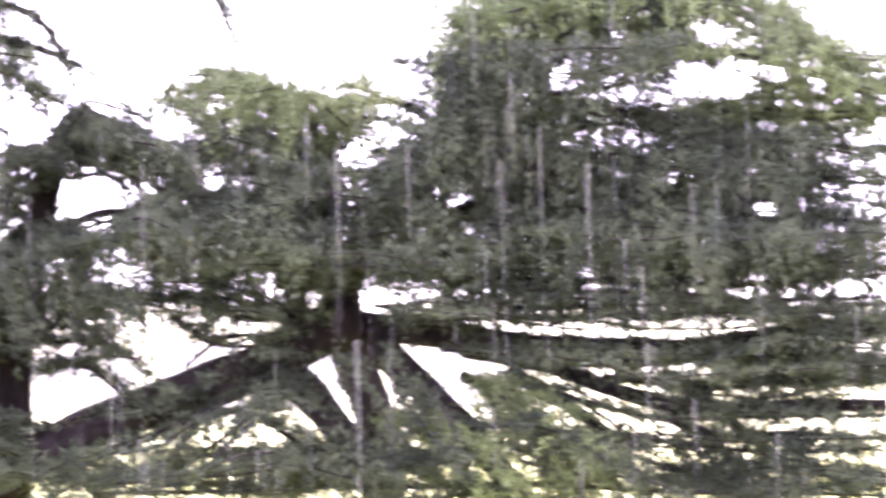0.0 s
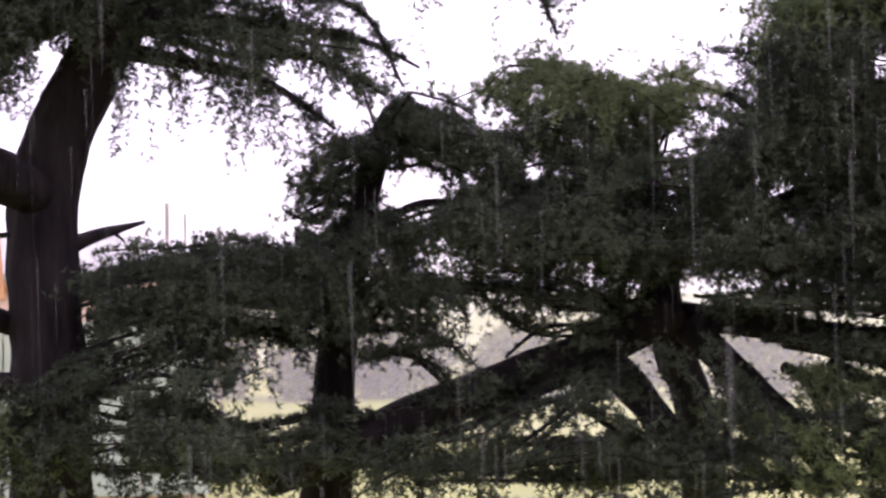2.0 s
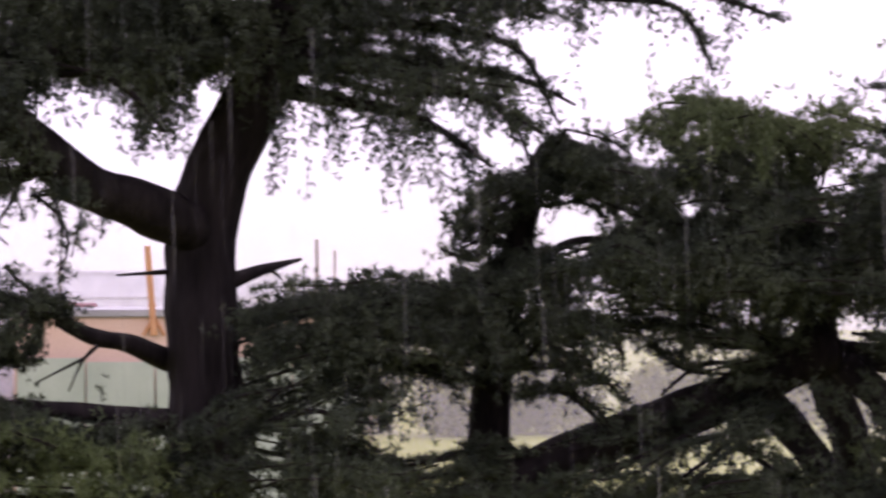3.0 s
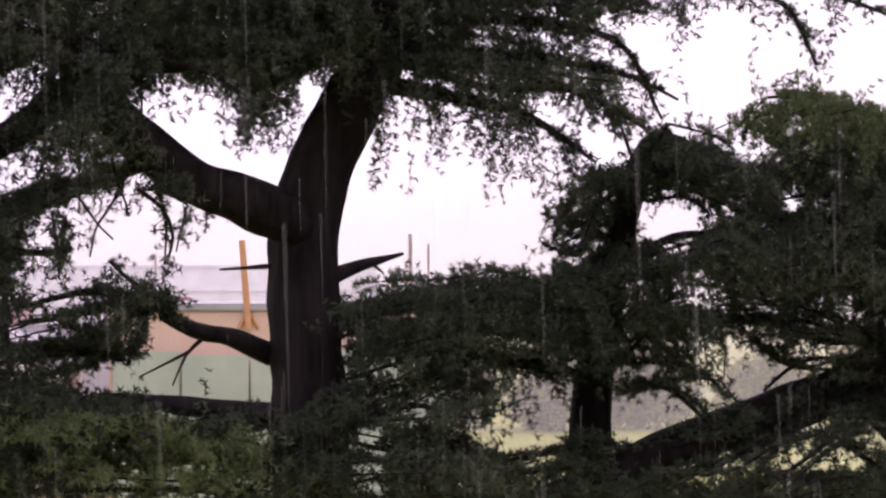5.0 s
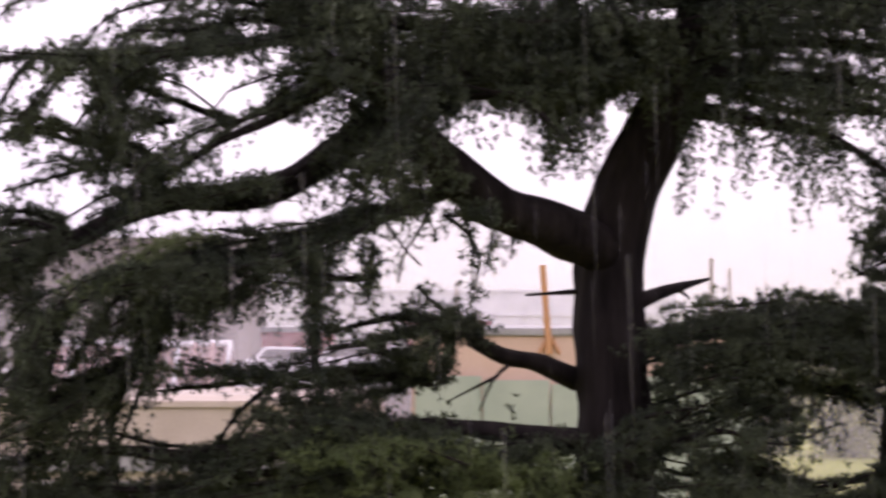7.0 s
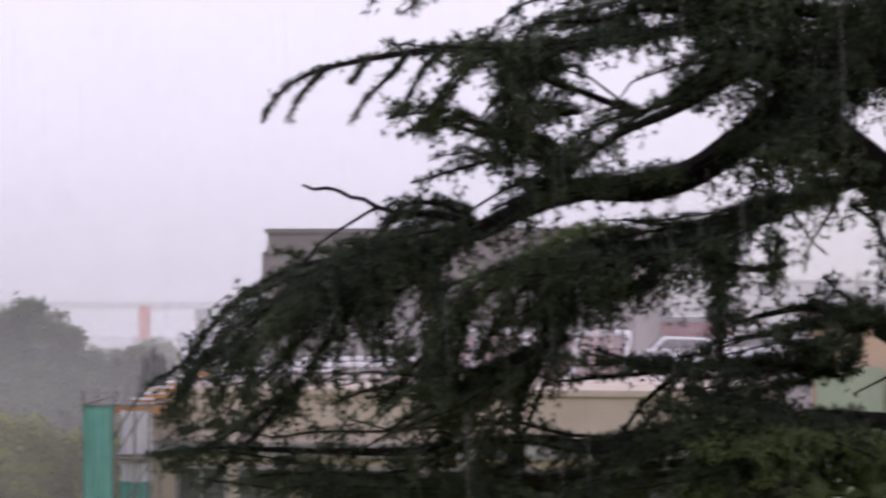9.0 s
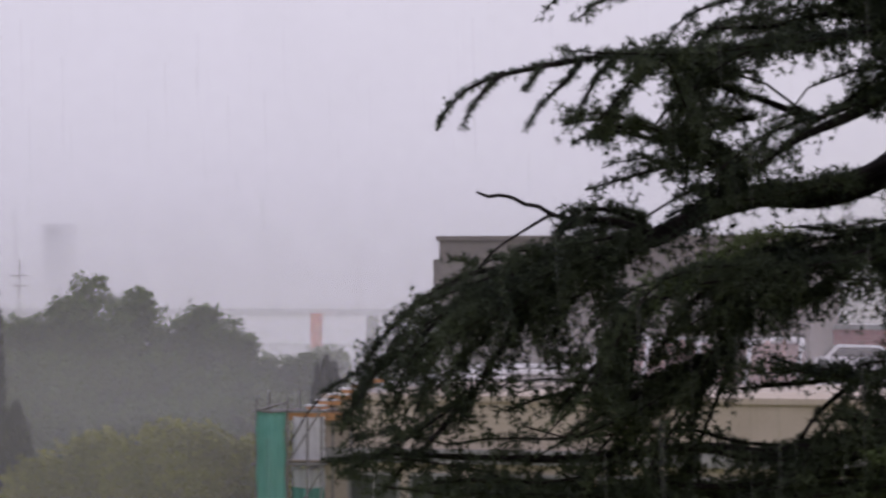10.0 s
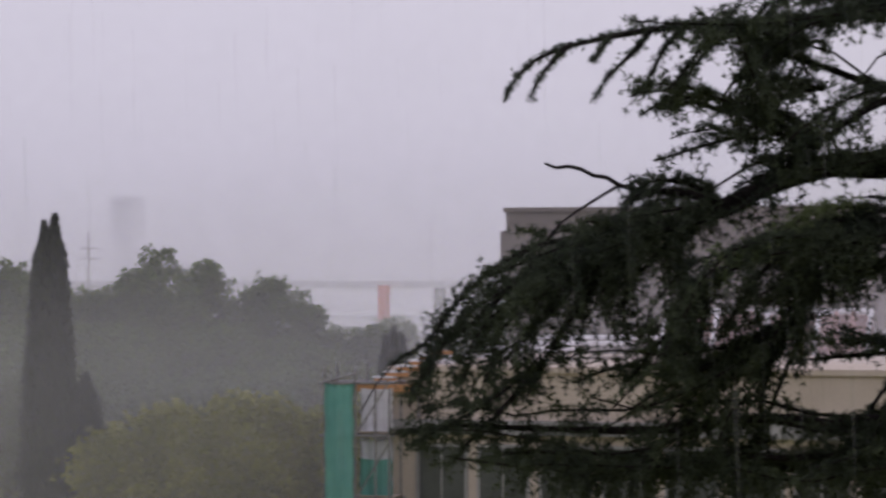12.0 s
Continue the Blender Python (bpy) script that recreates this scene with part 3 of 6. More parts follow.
limb(cedar, [(1.79, 15.90, 12.07), (2.51, 15.91, 12.08), (3.41, 15.84, 12.01), (4.13, 15.77, 11.87), (4.56, 15.76, 11.73)], 0.053, 0.009, "drip", 0.3, 0.45, 1)
limb(cedar, [(1.40, 15.94, 11.43), (1.64, 15.84, 11.35), (1.99, 15.73, 11.24), (2.32, 15.61, 11.23), (2.66, 15.48, 11.19)], 0.036, 0.009, "drip", 0, 0.55, 2)
limb(cedar, [(1.40, 15.94, 11.85), (1.64, 15.84, 11.78), (1.99, 15.73, 11.77), (2.32, 15.61, 11.76), (2.66, 15.48, 11.68)], 0.036, 0.009, "drip", 0, 0.6, 2)
limb(cedar, [(1.23, 16.05, 11.49), (0.79, 15.78, 11.45), (0.36, 15.50, 11.43), (-0.04, 15.20, 11.41), (-0.47, 14.89, 11.41), (-0.93, 14.57, 11.47)], 0.082, 0.032, "hang", 0.1, 0.5, 3)
limb(cedar, [(1.35, 16.15, 11.77), (0.79, 15.83, 11.73), (0.19, 15.50, 11.72), (-0.31, 15.15, 11.71), (-0.95, 14.77, 11.75)], 0.072, 0.033, "hang", 0, 0.6, 4)
limb(cedar, [(1.35, 16.15, 11.99), (0.79, 15.83, 12.01), (0.19, 15.50, 11.99), (-0.31, 15.15, 11.94), (-0.95, 14.77, 11.95)], 0.072, 0.033, "hang", 0, 0.6, 4)
limb(cedar, [(-0.11, 15.00, 11.36), (-0.33, 14.80, 11.27), (-0.52, 14.59, 11.09), (-0.57, 14.39, 10.82)], 0.033, 0.010, "hang", 0, 0.55, 3)
limb(cedar, [(0.12, 15.20, 10.78), (0.26, 15.06, 10.82), (0.45, 14.93, 10.83), (0.56, 14.79, 10.85)], 0.017, 0.005, "thin", 0.2, 0.15, 1)
limb(cedar, [(0.02, 15.60, 11.31), (0.16, 15.30, 11.15), (0.22, 15.00, 10.93)], 0.017, 0.007, "tuft", 0, 0.2, 1)
limb(cedar, [(-0.02, 15.20, 11.29), (0.18, 15.00, 11.28), (0.38, 14.80, 11.16), (0.57, 14.59, 10.92)], 0.027, 0.008, "thin", 0, 0.25, 1)
limb(cedar, [(-0.78, 14.78, 11.36), (-1.15, 14.56, 11.12), (-1.45, 14.33, 10.96), (-1.71, 14.10, 10.75)], 0.049, 0.011, "fan", 0.1, 0.28, 2)
limb(cedar, [(-0.79, 14.98, 11.71), (-1.33, 14.83, 11.57), (-1.77, 14.67, 11.51), (-2.37, 14.47, 11.47), (-2.80, 14.28, 11.41), (-3.22, 14.08, 11.29), (-3.38, 13.92, 11.13), (-3.41, 13.80, 11.00)], 0.043, 0.008, "arm", 0, 0.06, 2)
limb(cedar, [(-1.34, 14.95, 11.58), (-1.62, 14.72, 11.56), (-1.98, 14.47, 11.45), (-2.17, 14.24, 11.27)], 0.030, 0.008, "fan", 0, 0.36, 3)
limb(cedar, [(-1.39, 14.74, 11.09), (-1.73, 14.54, 11.22), (-2.03, 14.33, 11.31), (-2.13, 14.15, 11.39)], 0.026, 0.006, "fan", 0, 0.24, 2)
limb(cedar, [(-1.75, 14.70, 10.78), (-1.92, 14.56, 10.93), (-2.23, 14.39, 10.96), (-2.53, 14.21, 11.02), (-2.69, 14.06, 10.93)], 0.026, 0.006, "fan", 0.1, 0.24, 3)
limb(cedar, [(-1.82, 14.49, 10.73), (-1.96, 14.34, 10.92), (-2.04, 14.20, 11.10), (-2.11, 14.05, 11.28)], 0.023, 0.006, "fan", 0, 0.31, 2)
limb(cedar, [(-0.59, 14.99, 11.84), (-0.94, 14.87, 11.76), (-1.58, 14.72, 11.83), (-2.06, 14.56, 11.72), (-2.24, 14.44, 11.51)], 0.023, 0.006, "fan", 0, 0.24, 2)
limb(cedar, [(-2.23, 14.84, 11.99), (-2.47, 14.67, 11.84), (-2.61, 14.51, 11.79), (-2.73, 14.35, 11.65)], 0.017, 0.005, "thin", 0, 0.12, 2)
limb(cedar, [(-0.59, 14.99, 10.52), (-0.85, 14.85, 10.45), (-1.25, 14.69, 10.35), (-1.72, 14.51, 10.31), (-2.09, 14.32, 10.18), (-2.32, 14.15, 9.93), (-2.49, 13.99, 9.67)], 0.043, 0.013, "fan", 0.05, 0.4, 4)
limb(cedar, [(-2.33, 14.42, 10.48), (-2.47, 14.27, 10.55), (-2.63, 14.10, 10.56), (-2.77, 13.94, 10.43)], 0.019, 0.006, "tuft", 0, 0.12, 1)
limb(cedar, [(-2.66, 14.06, 10.50), (-2.79, 13.99, 10.53), (-2.86, 13.95, 10.575), (-2.93, 13.91, 10.585), (-2.99, 13.87, 10.62), (-3.06, 13.82, 10.635), (-3.11, 13.79, 10.625), (-3.17, 13.75, 10.65)], 0.014, 0.008)
limb(cedar, [(-2.80, 14.04, 10.54), (-2.96, 13.94, 10.43), (-3.10, 13.84, 10.32), (-3.16, 13.76, 10.22)], 0.010, 0.006)
limb(cedar, [(-2.63, 14.07, 10.31), (-2.99, 13.92, 10.24), (-3.28, 13.77, 10.05), (-3.50, 13.63, 9.80), (-3.72, 13.49, 9.62), (-3.85, 13.38, 9.31)], 0.025, 0.008, "fan", 0, 0.48, 3)
limb(cedar, [(-2.32, 14.12, 10.37), (-2.61, 13.97, 10.21), (-2.90, 13.81, 10.05), (-3.12, 13.66, 9.83), (-3.34, 13.51, 9.56)], 0.022, 0.008, "fan", 0, 0.43, 3)
limb(cedar, [(-2.04, 14.47, 9.67), (-2.41, 14.28, 9.51), (-2.64, 14.12, 9.51), (-2.80, 13.96, 9.52), (-3.02, 13.79, 9.43)], 0.019, 0.006, "thin", 0, 0.31, 2)
limb(cedar, [(-1.09, 14.56, 9.29), (-1.55, 14.44, 9.19), (-2.02, 14.30, 9.22), (-2.64, 14.12, 9.16), (-3.24, 13.91, 9.17), (-3.65, 13.72, 9.19), (-3.94, 13.56, 9.16)], 0.042, 0.009, "fan", 0, 0.28, 3)
limb(cedar, [(-0.57, 14.99, 9.33), (-0.97, 14.82, 9.36), (-1.25, 14.67, 9.38)], 0.050, 0.013, "low", 0.1, 0.28, 3)
limb(cedar, [(-0.84, 14.78, 10.32), (-0.93, 14.64, 10.12), (-0.91, 14.51, 9.93), (-0.88, 14.38, 9.68)], 0.020, 0.006, "tuft", 0, 0.16, 2)
limb(cedar, [(-2.39, 14.62, 9.92), (-2.44, 14.47, 9.60), (-2.48, 14.33, 9.28), (-2.52, 14.19, 8.97)], 0.023, 0.008, "fan", 0, 0.28, 2)
limb(cedar, [(-1.81, 14.70, 9.93), (-1.99, 14.54, 9.60), (-2.06, 14.39, 9.28), (-1.98, 14.27, 8.91)], 0.023, 0.008, "fan", 0, 0.24, 2)
limb(cedar, [(-0.59, 14.89, 9.67), (-0.94, 14.71, 9.64), (-1.31, 14.51, 9.64), (-1.61, 14.32, 9.74)], 0.026, 0.006, "low", 0, 0.24, 2)
limb(cedar, [(-0.57, 14.89, 8.98), (-1.10, 14.76, 8.98), (-1.73, 14.60, 8.95), (-2.36, 14.42, 8.92), (-2.98, 14.20, 8.93), (-3.43, 14.00, 8.97)], 0.050, 0.016, "fan", 0, 0.4, 3)
limb(cedar, [(-0.25, 15.20, 10.65), (-0.33, 15.00, 10.48), (-0.41, 14.79, 10.34), (-0.44, 14.59, 10.17)], 0.012, 0.006)
limb(cedar, [(-0.56, 15.19, 10.58), (-0.41, 14.89, 10.37), (-0.31, 14.60, 10.27)], 0.010, 0.006)
limb(cedar, [(0.60, 15.39, 9.23), (0.12, 15.22, 9.29), (-0.28, 15.04, 9.33), (-0.77, 14.84, 9.29), (-1.18, 14.63, 9.17), (-1.60, 14.41, 9.03)], 0.068, 0.023, "hang", 0.3, 0.4, 2)
limb(cedar, [(0.59, 15.19, 8.97), (0.12, 15.02, 9.08), (-0.38, 14.85, 9.22), (-0.76, 14.66, 9.10), (-1.00, 14.47, 9.02)], 0.041, 0.013, "green", 0, 0.35, 2)
limb(cedar, [(0.66, 15.19, 9.44), (0.42, 14.99, 9.44), (0.25, 14.80, 9.44), (0.08, 14.60, 9.41)], 0.024, 0.008, "low", 0, 0.15, 2)

leaning_cedar_trunk = [(2.72, 16.61, 0.0), (2.72, 16.61, 8.32), (2.76, 16.62, 8.68), (2.79, 16.65, 9.28), (2.87, 16.66, 9.80), (3.02, 16.66, 10.48), (3.13, 16.66, 10.85), (3.22, 16.66, 10.96), (3.32, 16.66, 10.98)]
leaning_cedar = cedar_tree("cedar_tree", leaning_cedar_trunk, 0.183, 0.07)
limb(leaning_cedar, [(3.04, 16.76, 10.67), (2.88, 16.72, 10.67), (2.68, 16.68, 10.59), (2.52, 16.63, 10.29)], 0.026, 0.007, "tuft", 0, 0.22, 2)
limb(leaning_cedar, [(2.96, 16.77, 10.33), (2.80, 16.73, 10.33), (2.68, 16.68, 10.21), (2.45, 16.64, 10.29)], 0.023, 0.007, "tuft", 0, 0.25, 2)
limb(leaning_cedar, [(3.15, 16.74, 10.86), (3.06, 16.65, 10.96), (2.95, 16.57, 10.94)], 0.019, 0.007, "tuft", 0, 0.12, 1)
limb(leaning_cedar, [(2.87, 16.48, 9.72), (2.61, 16.44, 9.90), (2.23, 16.41, 9.95), (1.87, 16.37, 9.94), (1.46, 16.33, 9.86), (1.21, 16.27, 9.76)], 0.045, 0.011, "low", 0, 0.3, 4)
limb(leaning_cedar, [(2.84, 16.49, 9.66), (2.42, 16.42, 9.77), (1.94, 16.36, 9.77), (1.42, 16.28, 9.71), (1.13, 16.17, 9.60)], 0.037, 0.011, "hang", 0, 0.4, 4)
limb(leaning_cedar, [(2.80, 16.49, 9.36), (2.42, 16.42, 9.51), (1.94, 16.36, 9.52), (1.50, 16.27, 9.38), (1.13, 16.17, 9.25)], 0.037, 0.011, "hang", 0.2, 0.35, 3)
limb(leaning_cedar, [(2.14, 16.58, 8.77), (1.76, 16.39, 8.98), (1.42, 16.19, 8.96), (1.05, 15.98, 9.05)], 0.037, 0.011, "hang", 0, 0.4, 4)
limb(leaning_cedar, [(2.97, 16.36, 10.14), (3.24, 16.21, 10.32), (3.51, 16.06, 10.32), (3.66, 15.92, 10.13), (3.75, 15.80, 9.95)], 0.037, 0.011, "hang", 0, 0.35, 3)
limb(leaning_cedar, [(2.97, 16.36, 9.80), (3.09, 16.21, 9.88), (3.24, 16.04, 9.81), (3.29, 15.90, 9.59)], 0.026, 0.009, "hang", 0, 0.25, 3)
limb(leaning_cedar, [(2.93, 16.37, 9.33), (3.09, 16.21, 9.37), (3.21, 16.05, 9.34), (3.39, 15.88, 9.16)], 0.030, 0.011, "thin", 0.1, 0.15, 1)

spreading_cedar_trunk = [(5.39, 16.81, 0.0), (5.39, 16.81, 8.07), (5.34, 16.85, 8.85), (5.20, 16.92, 9.40), (5.13, 16.96, 9.87), (5.37, 16.92, 10.26), (5.71, 16.84, 10.69), (5.91, 16.80, 11.12), (6.14, 16.74, 11.67), (6.29, 16.71, 12.14), (6.4, 16.8, 13.2), (6.45, 16.9, 14.6)]
spreading_cedar = cedar_tree("cedar_tree", spreading_cedar_trunk, 0.156, 0.06)
limb(spreading_cedar, [(5.04, 16.50, 9.64), (4.65, 16.40, 9.46), (4.24, 16.30, 9.28), (3.40, 16.28, 9.01), (2.79, 16.19, 8.75), (2.26, 16.06, 8.56)], 0.176, 0.108)
limb(spreading_cedar, [(5.18, 16.67, 9.58), (5.62, 16.39, 9.53), (6.12, 16.08, 9.45), (6.60, 15.75, 9.42), (7.06, 15.41, 9.43), (7.57, 15.02, 9.52), (8.09, 14.60, 9.60)], 0.101, 0.074)
limb(spreading_cedar, [(5.81, 16.36, 9.43), (6.30, 16.03, 9.33), (6.60, 15.75, 9.18), (6.88, 15.46, 9.09), (7.16, 15.18, 9.05), (7.48, 14.86, 9.08), (7.99, 14.43, 9.10)], 0.069, 0.044)
limb(spreading_cedar, [(5.19, 16.56, 9.51), (5.39, 16.32, 9.28), (5.56, 16.08, 9.06), (5.71, 15.84, 8.85), (5.93, 15.58, 8.49)], 0.108, 0.081)
limb(spreading_cedar, [(6.10, 16.26, 9.27), (6.38, 15.91, 9.06), (6.57, 15.58, 8.85), (6.72, 15.27, 8.49)], 0.054, 0.037)
limb(spreading_cedar, [(4.71, 16.70, 9.24), (4.87, 16.41, 8.98), (4.98, 16.14, 8.74), (5.06, 15.87, 8.49)], 0.119, 0.100)
limb(spreading_cedar, [(6.90, 15.51, 9.07), (7.13, 15.30, 8.89), (7.32, 15.10, 8.86), (7.61, 14.85, 8.89)], 0.034, 0.018)
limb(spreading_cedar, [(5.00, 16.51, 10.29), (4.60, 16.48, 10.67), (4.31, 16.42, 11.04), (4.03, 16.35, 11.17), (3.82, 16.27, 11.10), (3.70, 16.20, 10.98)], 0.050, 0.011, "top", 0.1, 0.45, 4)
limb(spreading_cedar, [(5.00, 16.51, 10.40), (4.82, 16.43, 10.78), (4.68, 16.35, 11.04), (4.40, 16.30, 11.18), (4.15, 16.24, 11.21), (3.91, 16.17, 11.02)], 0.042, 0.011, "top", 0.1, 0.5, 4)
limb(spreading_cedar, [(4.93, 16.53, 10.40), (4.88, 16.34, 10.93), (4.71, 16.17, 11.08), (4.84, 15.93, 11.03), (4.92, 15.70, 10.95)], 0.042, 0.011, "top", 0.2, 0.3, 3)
limb(spreading_cedar, [(5.06, 16.70, 10.02), (4.65, 16.66, 10.25), (4.24, 16.61, 10.44), (3.84, 16.55, 10.44), (3.59, 16.45, 10.32)], 0.058, 0.015, "hang", 0, 0.6, 4)
limb(spreading_cedar, [(5.06, 16.70, 9.95), (4.72, 16.64, 10.33), (4.35, 16.58, 10.71), (3.99, 16.52, 10.78), (3.73, 16.42, 10.62)], 0.058, 0.015, "hang", 0, 0.6, 4)
limb(spreading_cedar, [(5.72, 16.49, 10.87), (5.50, 16.43, 11.05), (5.28, 16.36, 11.10), (5.06, 16.28, 11.08)], 0.039, 0.011, "hang", 0, 0.25, 3)
limb(spreading_cedar, [(5.72, 16.49, 10.60), (5.51, 16.46, 10.67), (5.29, 16.42, 10.59), (4.98, 16.41, 10.63), (4.73, 16.38, 10.59)], 0.039, 0.011, "hang", 0, 0.35, 3)
limb(spreading_cedar, [(5.72, 16.49, 10.10), (5.50, 16.46, 10.14), (5.29, 16.42, 10.14), (4.97, 16.41, 10.10), (4.58, 16.42, 10.14)], 0.039, 0.011, "hang", 0, 0.45, 4)
limb(spreading_cedar, [(4.84, 16.35, 9.57), (4.54, 16.27, 9.65), (4.22, 16.20, 9.65), (3.97, 16.11, 9.77), (3.72, 16.01, 9.80)], 0.042, 0.009, "thin", 0.2, 0.25, 1)
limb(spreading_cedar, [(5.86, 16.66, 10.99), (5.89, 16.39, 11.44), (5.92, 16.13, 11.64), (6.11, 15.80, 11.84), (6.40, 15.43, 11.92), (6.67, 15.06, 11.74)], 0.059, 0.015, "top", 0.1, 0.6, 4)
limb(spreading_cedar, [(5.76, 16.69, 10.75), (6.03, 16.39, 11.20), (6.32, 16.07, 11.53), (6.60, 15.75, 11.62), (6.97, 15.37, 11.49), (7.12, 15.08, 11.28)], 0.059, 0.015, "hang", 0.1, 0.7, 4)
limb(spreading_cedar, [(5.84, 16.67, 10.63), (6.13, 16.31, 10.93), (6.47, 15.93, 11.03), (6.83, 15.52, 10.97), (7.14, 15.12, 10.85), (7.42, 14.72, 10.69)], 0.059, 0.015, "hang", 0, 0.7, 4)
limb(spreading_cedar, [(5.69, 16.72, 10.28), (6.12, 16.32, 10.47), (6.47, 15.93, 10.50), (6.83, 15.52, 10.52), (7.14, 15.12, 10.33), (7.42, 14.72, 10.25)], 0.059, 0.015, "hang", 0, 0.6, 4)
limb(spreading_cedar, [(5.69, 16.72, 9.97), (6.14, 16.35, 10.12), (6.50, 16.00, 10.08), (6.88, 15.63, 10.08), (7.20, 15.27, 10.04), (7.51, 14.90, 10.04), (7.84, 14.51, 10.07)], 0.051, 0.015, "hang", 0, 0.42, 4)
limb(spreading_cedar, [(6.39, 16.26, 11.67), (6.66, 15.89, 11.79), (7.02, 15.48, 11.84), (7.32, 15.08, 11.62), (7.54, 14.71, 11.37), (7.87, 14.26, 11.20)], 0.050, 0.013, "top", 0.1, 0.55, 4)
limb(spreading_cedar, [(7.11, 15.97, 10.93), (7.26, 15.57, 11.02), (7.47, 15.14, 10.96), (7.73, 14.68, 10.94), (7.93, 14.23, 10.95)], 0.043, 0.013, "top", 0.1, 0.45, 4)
limb(spreading_cedar, [(5.78, 16.27, 9.24), (5.93, 16.00, 9.14), (6.10, 15.73, 8.85), (6.21, 15.47, 8.49)], 0.042, 0.015, "green", 0, 0.35, 2)
limb(spreading_cedar, [(7.20, 15.71, 9.39), (7.45, 15.37, 9.29), (7.70, 15.03, 9.30), (8.09, 14.60, 9.27)], 0.031, 0.011, "low", 0, 0.3, 2)
limb(spreading_cedar, [(4.90, 16.54, 8.63), (4.63, 16.41, 8.54), (4.08, 16.35, 8.56), (3.46, 16.28, 8.62)], 0.027, 0.011, "low", 0, 0.35, 3)
limb(spreading_cedar, [(4.02, 16.35, 9.13), (3.77, 16.26, 8.95), (3.45, 16.17, 8.82), (3.07, 16.09, 8.72), (2.69, 16.00, 8.66)], 0.026, 0.011, "hang", 0, 0.3, 3)
limb(spreading_cedar, [(5.18, 16.25, 9.06), (5.31, 16.07, 8.84), (5.34, 15.92, 8.67), (5.51, 15.72, 8.49)], 0.023, 0.009, "thin", 0, 0.25, 1)
limb(spreading_cedar, [(6.42, 15.82, 8.91), (6.72, 15.55, 8.73), (7.00, 15.28, 8.63), (7.28, 15.01, 8.50)], 0.019, 0.007, "thin", 0, 0.25, 1)
limb(spreading_cedar, [(6.25, 15.89, 9.59), (6.55, 15.62, 9.70), (6.84, 15.36, 9.63), (7.22, 15.04, 9.74)], 0.019, 0.007, "thin", 0, 0.15, 1)

limb(leaning_cedar, [(2.91, 16.27, 9.95), (2.57, 16.20, 9.88), (2.09, 16.14, 9.92), (1.62, 16.06, 9.87), (1.12, 15.97, 9.78)], 0.029, 0.011, "hang", 0, 0.35, 3)
limb(leaning_cedar, [(2.86, 16.18, 9.63), (2.45, 16.11, 9.63), (2.11, 16.03, 9.71), (1.61, 15.96, 9.67), (1.12, 15.87, 9.54)], 0.029, 0.011, "hang", 0, 0.3, 3)
limb(leaning_cedar, [(2.07, 16.29, 9.34), (1.77, 16.15, 9.45), (1.47, 16.01, 9.32), (1.08, 15.87, 9.19)], 0.029, 0.011, "hang", 0, 0.35, 3)
limb(leaning_cedar, [(2.93, 16.17, 8.64), (2.63, 16.09, 8.84), (2.08, 16.04, 8.81), (1.61, 15.96, 8.83), (1.08, 15.87, 8.77)], 0.029, 0.011, "hang", 0, 0.3, 3)
limb(leaning_cedar, [(3.38, 16.18, 10.65), (3.51, 16.09, 10.54), (3.57, 16.01, 10.28), (3.49, 15.96, 10.02)], 0.026, 0.009, "hang", 0, 0.3, 2)
limb(leaning_cedar, [(3.24, 16.21, 10.90), (3.41, 16.11, 10.75), (3.54, 16.02, 10.75), (3.66, 15.92, 10.64)], 0.026, 0.009, "hang", 0, 0.2, 2)
limb(leaning_cedar, [(2.95, 16.47, 9.51), (3.04, 16.38, 9.62), (3.14, 16.30, 9.58), (3.24, 16.21, 9.44)], 0.022, 0.009, "thin", 0, 0.2, 2)

limb(spreading_cedar, [(5.59, 16.01, 10.32), (5.16, 15.99, 10.39), (4.76, 15.95, 10.35), (4.30, 15.92, 10.31), (3.77, 15.90, 10.20)], 0.030, 0.011, "hang", 0, 0.4, 4)
limb(spreading_cedar, [(5.59, 16.01, 9.95), (5.16, 15.99, 10.09), (4.76, 15.95, 10.13), (4.30, 15.92, 10.10), (3.77, 15.90, 10.06)], 0.030, 0.011, "hang", 0, 0.25, 4)
limb(spreading_cedar, [(5.74, 15.96, 10.95), (5.51, 15.88, 10.87), (5.29, 15.79, 10.75), (5.07, 15.70, 10.38), (4.96, 15.58, 10.09)], 0.030, 0.011, "hang", 0, 0.4, 4)
limb(spreading_cedar, [(5.45, 15.75, 11.26), (5.54, 15.56, 11.28), (5.76, 15.32, 11.16), (6.05, 15.05, 11.08), (6.39, 14.75, 11.14)], 0.030, 0.011, "hang", 0, 0.6, 4)
limb(spreading_cedar, [(5.45, 15.75, 10.78), (5.82, 15.49, 10.70), (6.19, 15.22, 10.66), (6.58, 14.93, 10.65), (6.92, 14.65, 10.53), (7.24, 14.36, 10.46)], 0.030, 0.011, "hang", 0, 0.5, 4)
limb(spreading_cedar, [(5.45, 15.75, 10.34), (5.83, 15.51, 10.26), (6.20, 15.26, 10.22), (6.60, 14.99, 10.22), (6.95, 14.72, 10.21), (7.29, 14.45, 10.18), (7.78, 14.09, 10.17)], 0.030, 0.011, "hang", 0, 0.4, 4)
limb(spreading_cedar, [(5.45, 15.75, 9.89), (5.83, 15.51, 9.89), (6.20, 15.26, 9.89), (6.60, 14.99, 9.89), (6.95, 14.72, 9.86), (7.29, 14.45, 9.89), (7.77, 14.09, 9.93)], 0.030, 0.011, "hang", 0, 0.2, 3)
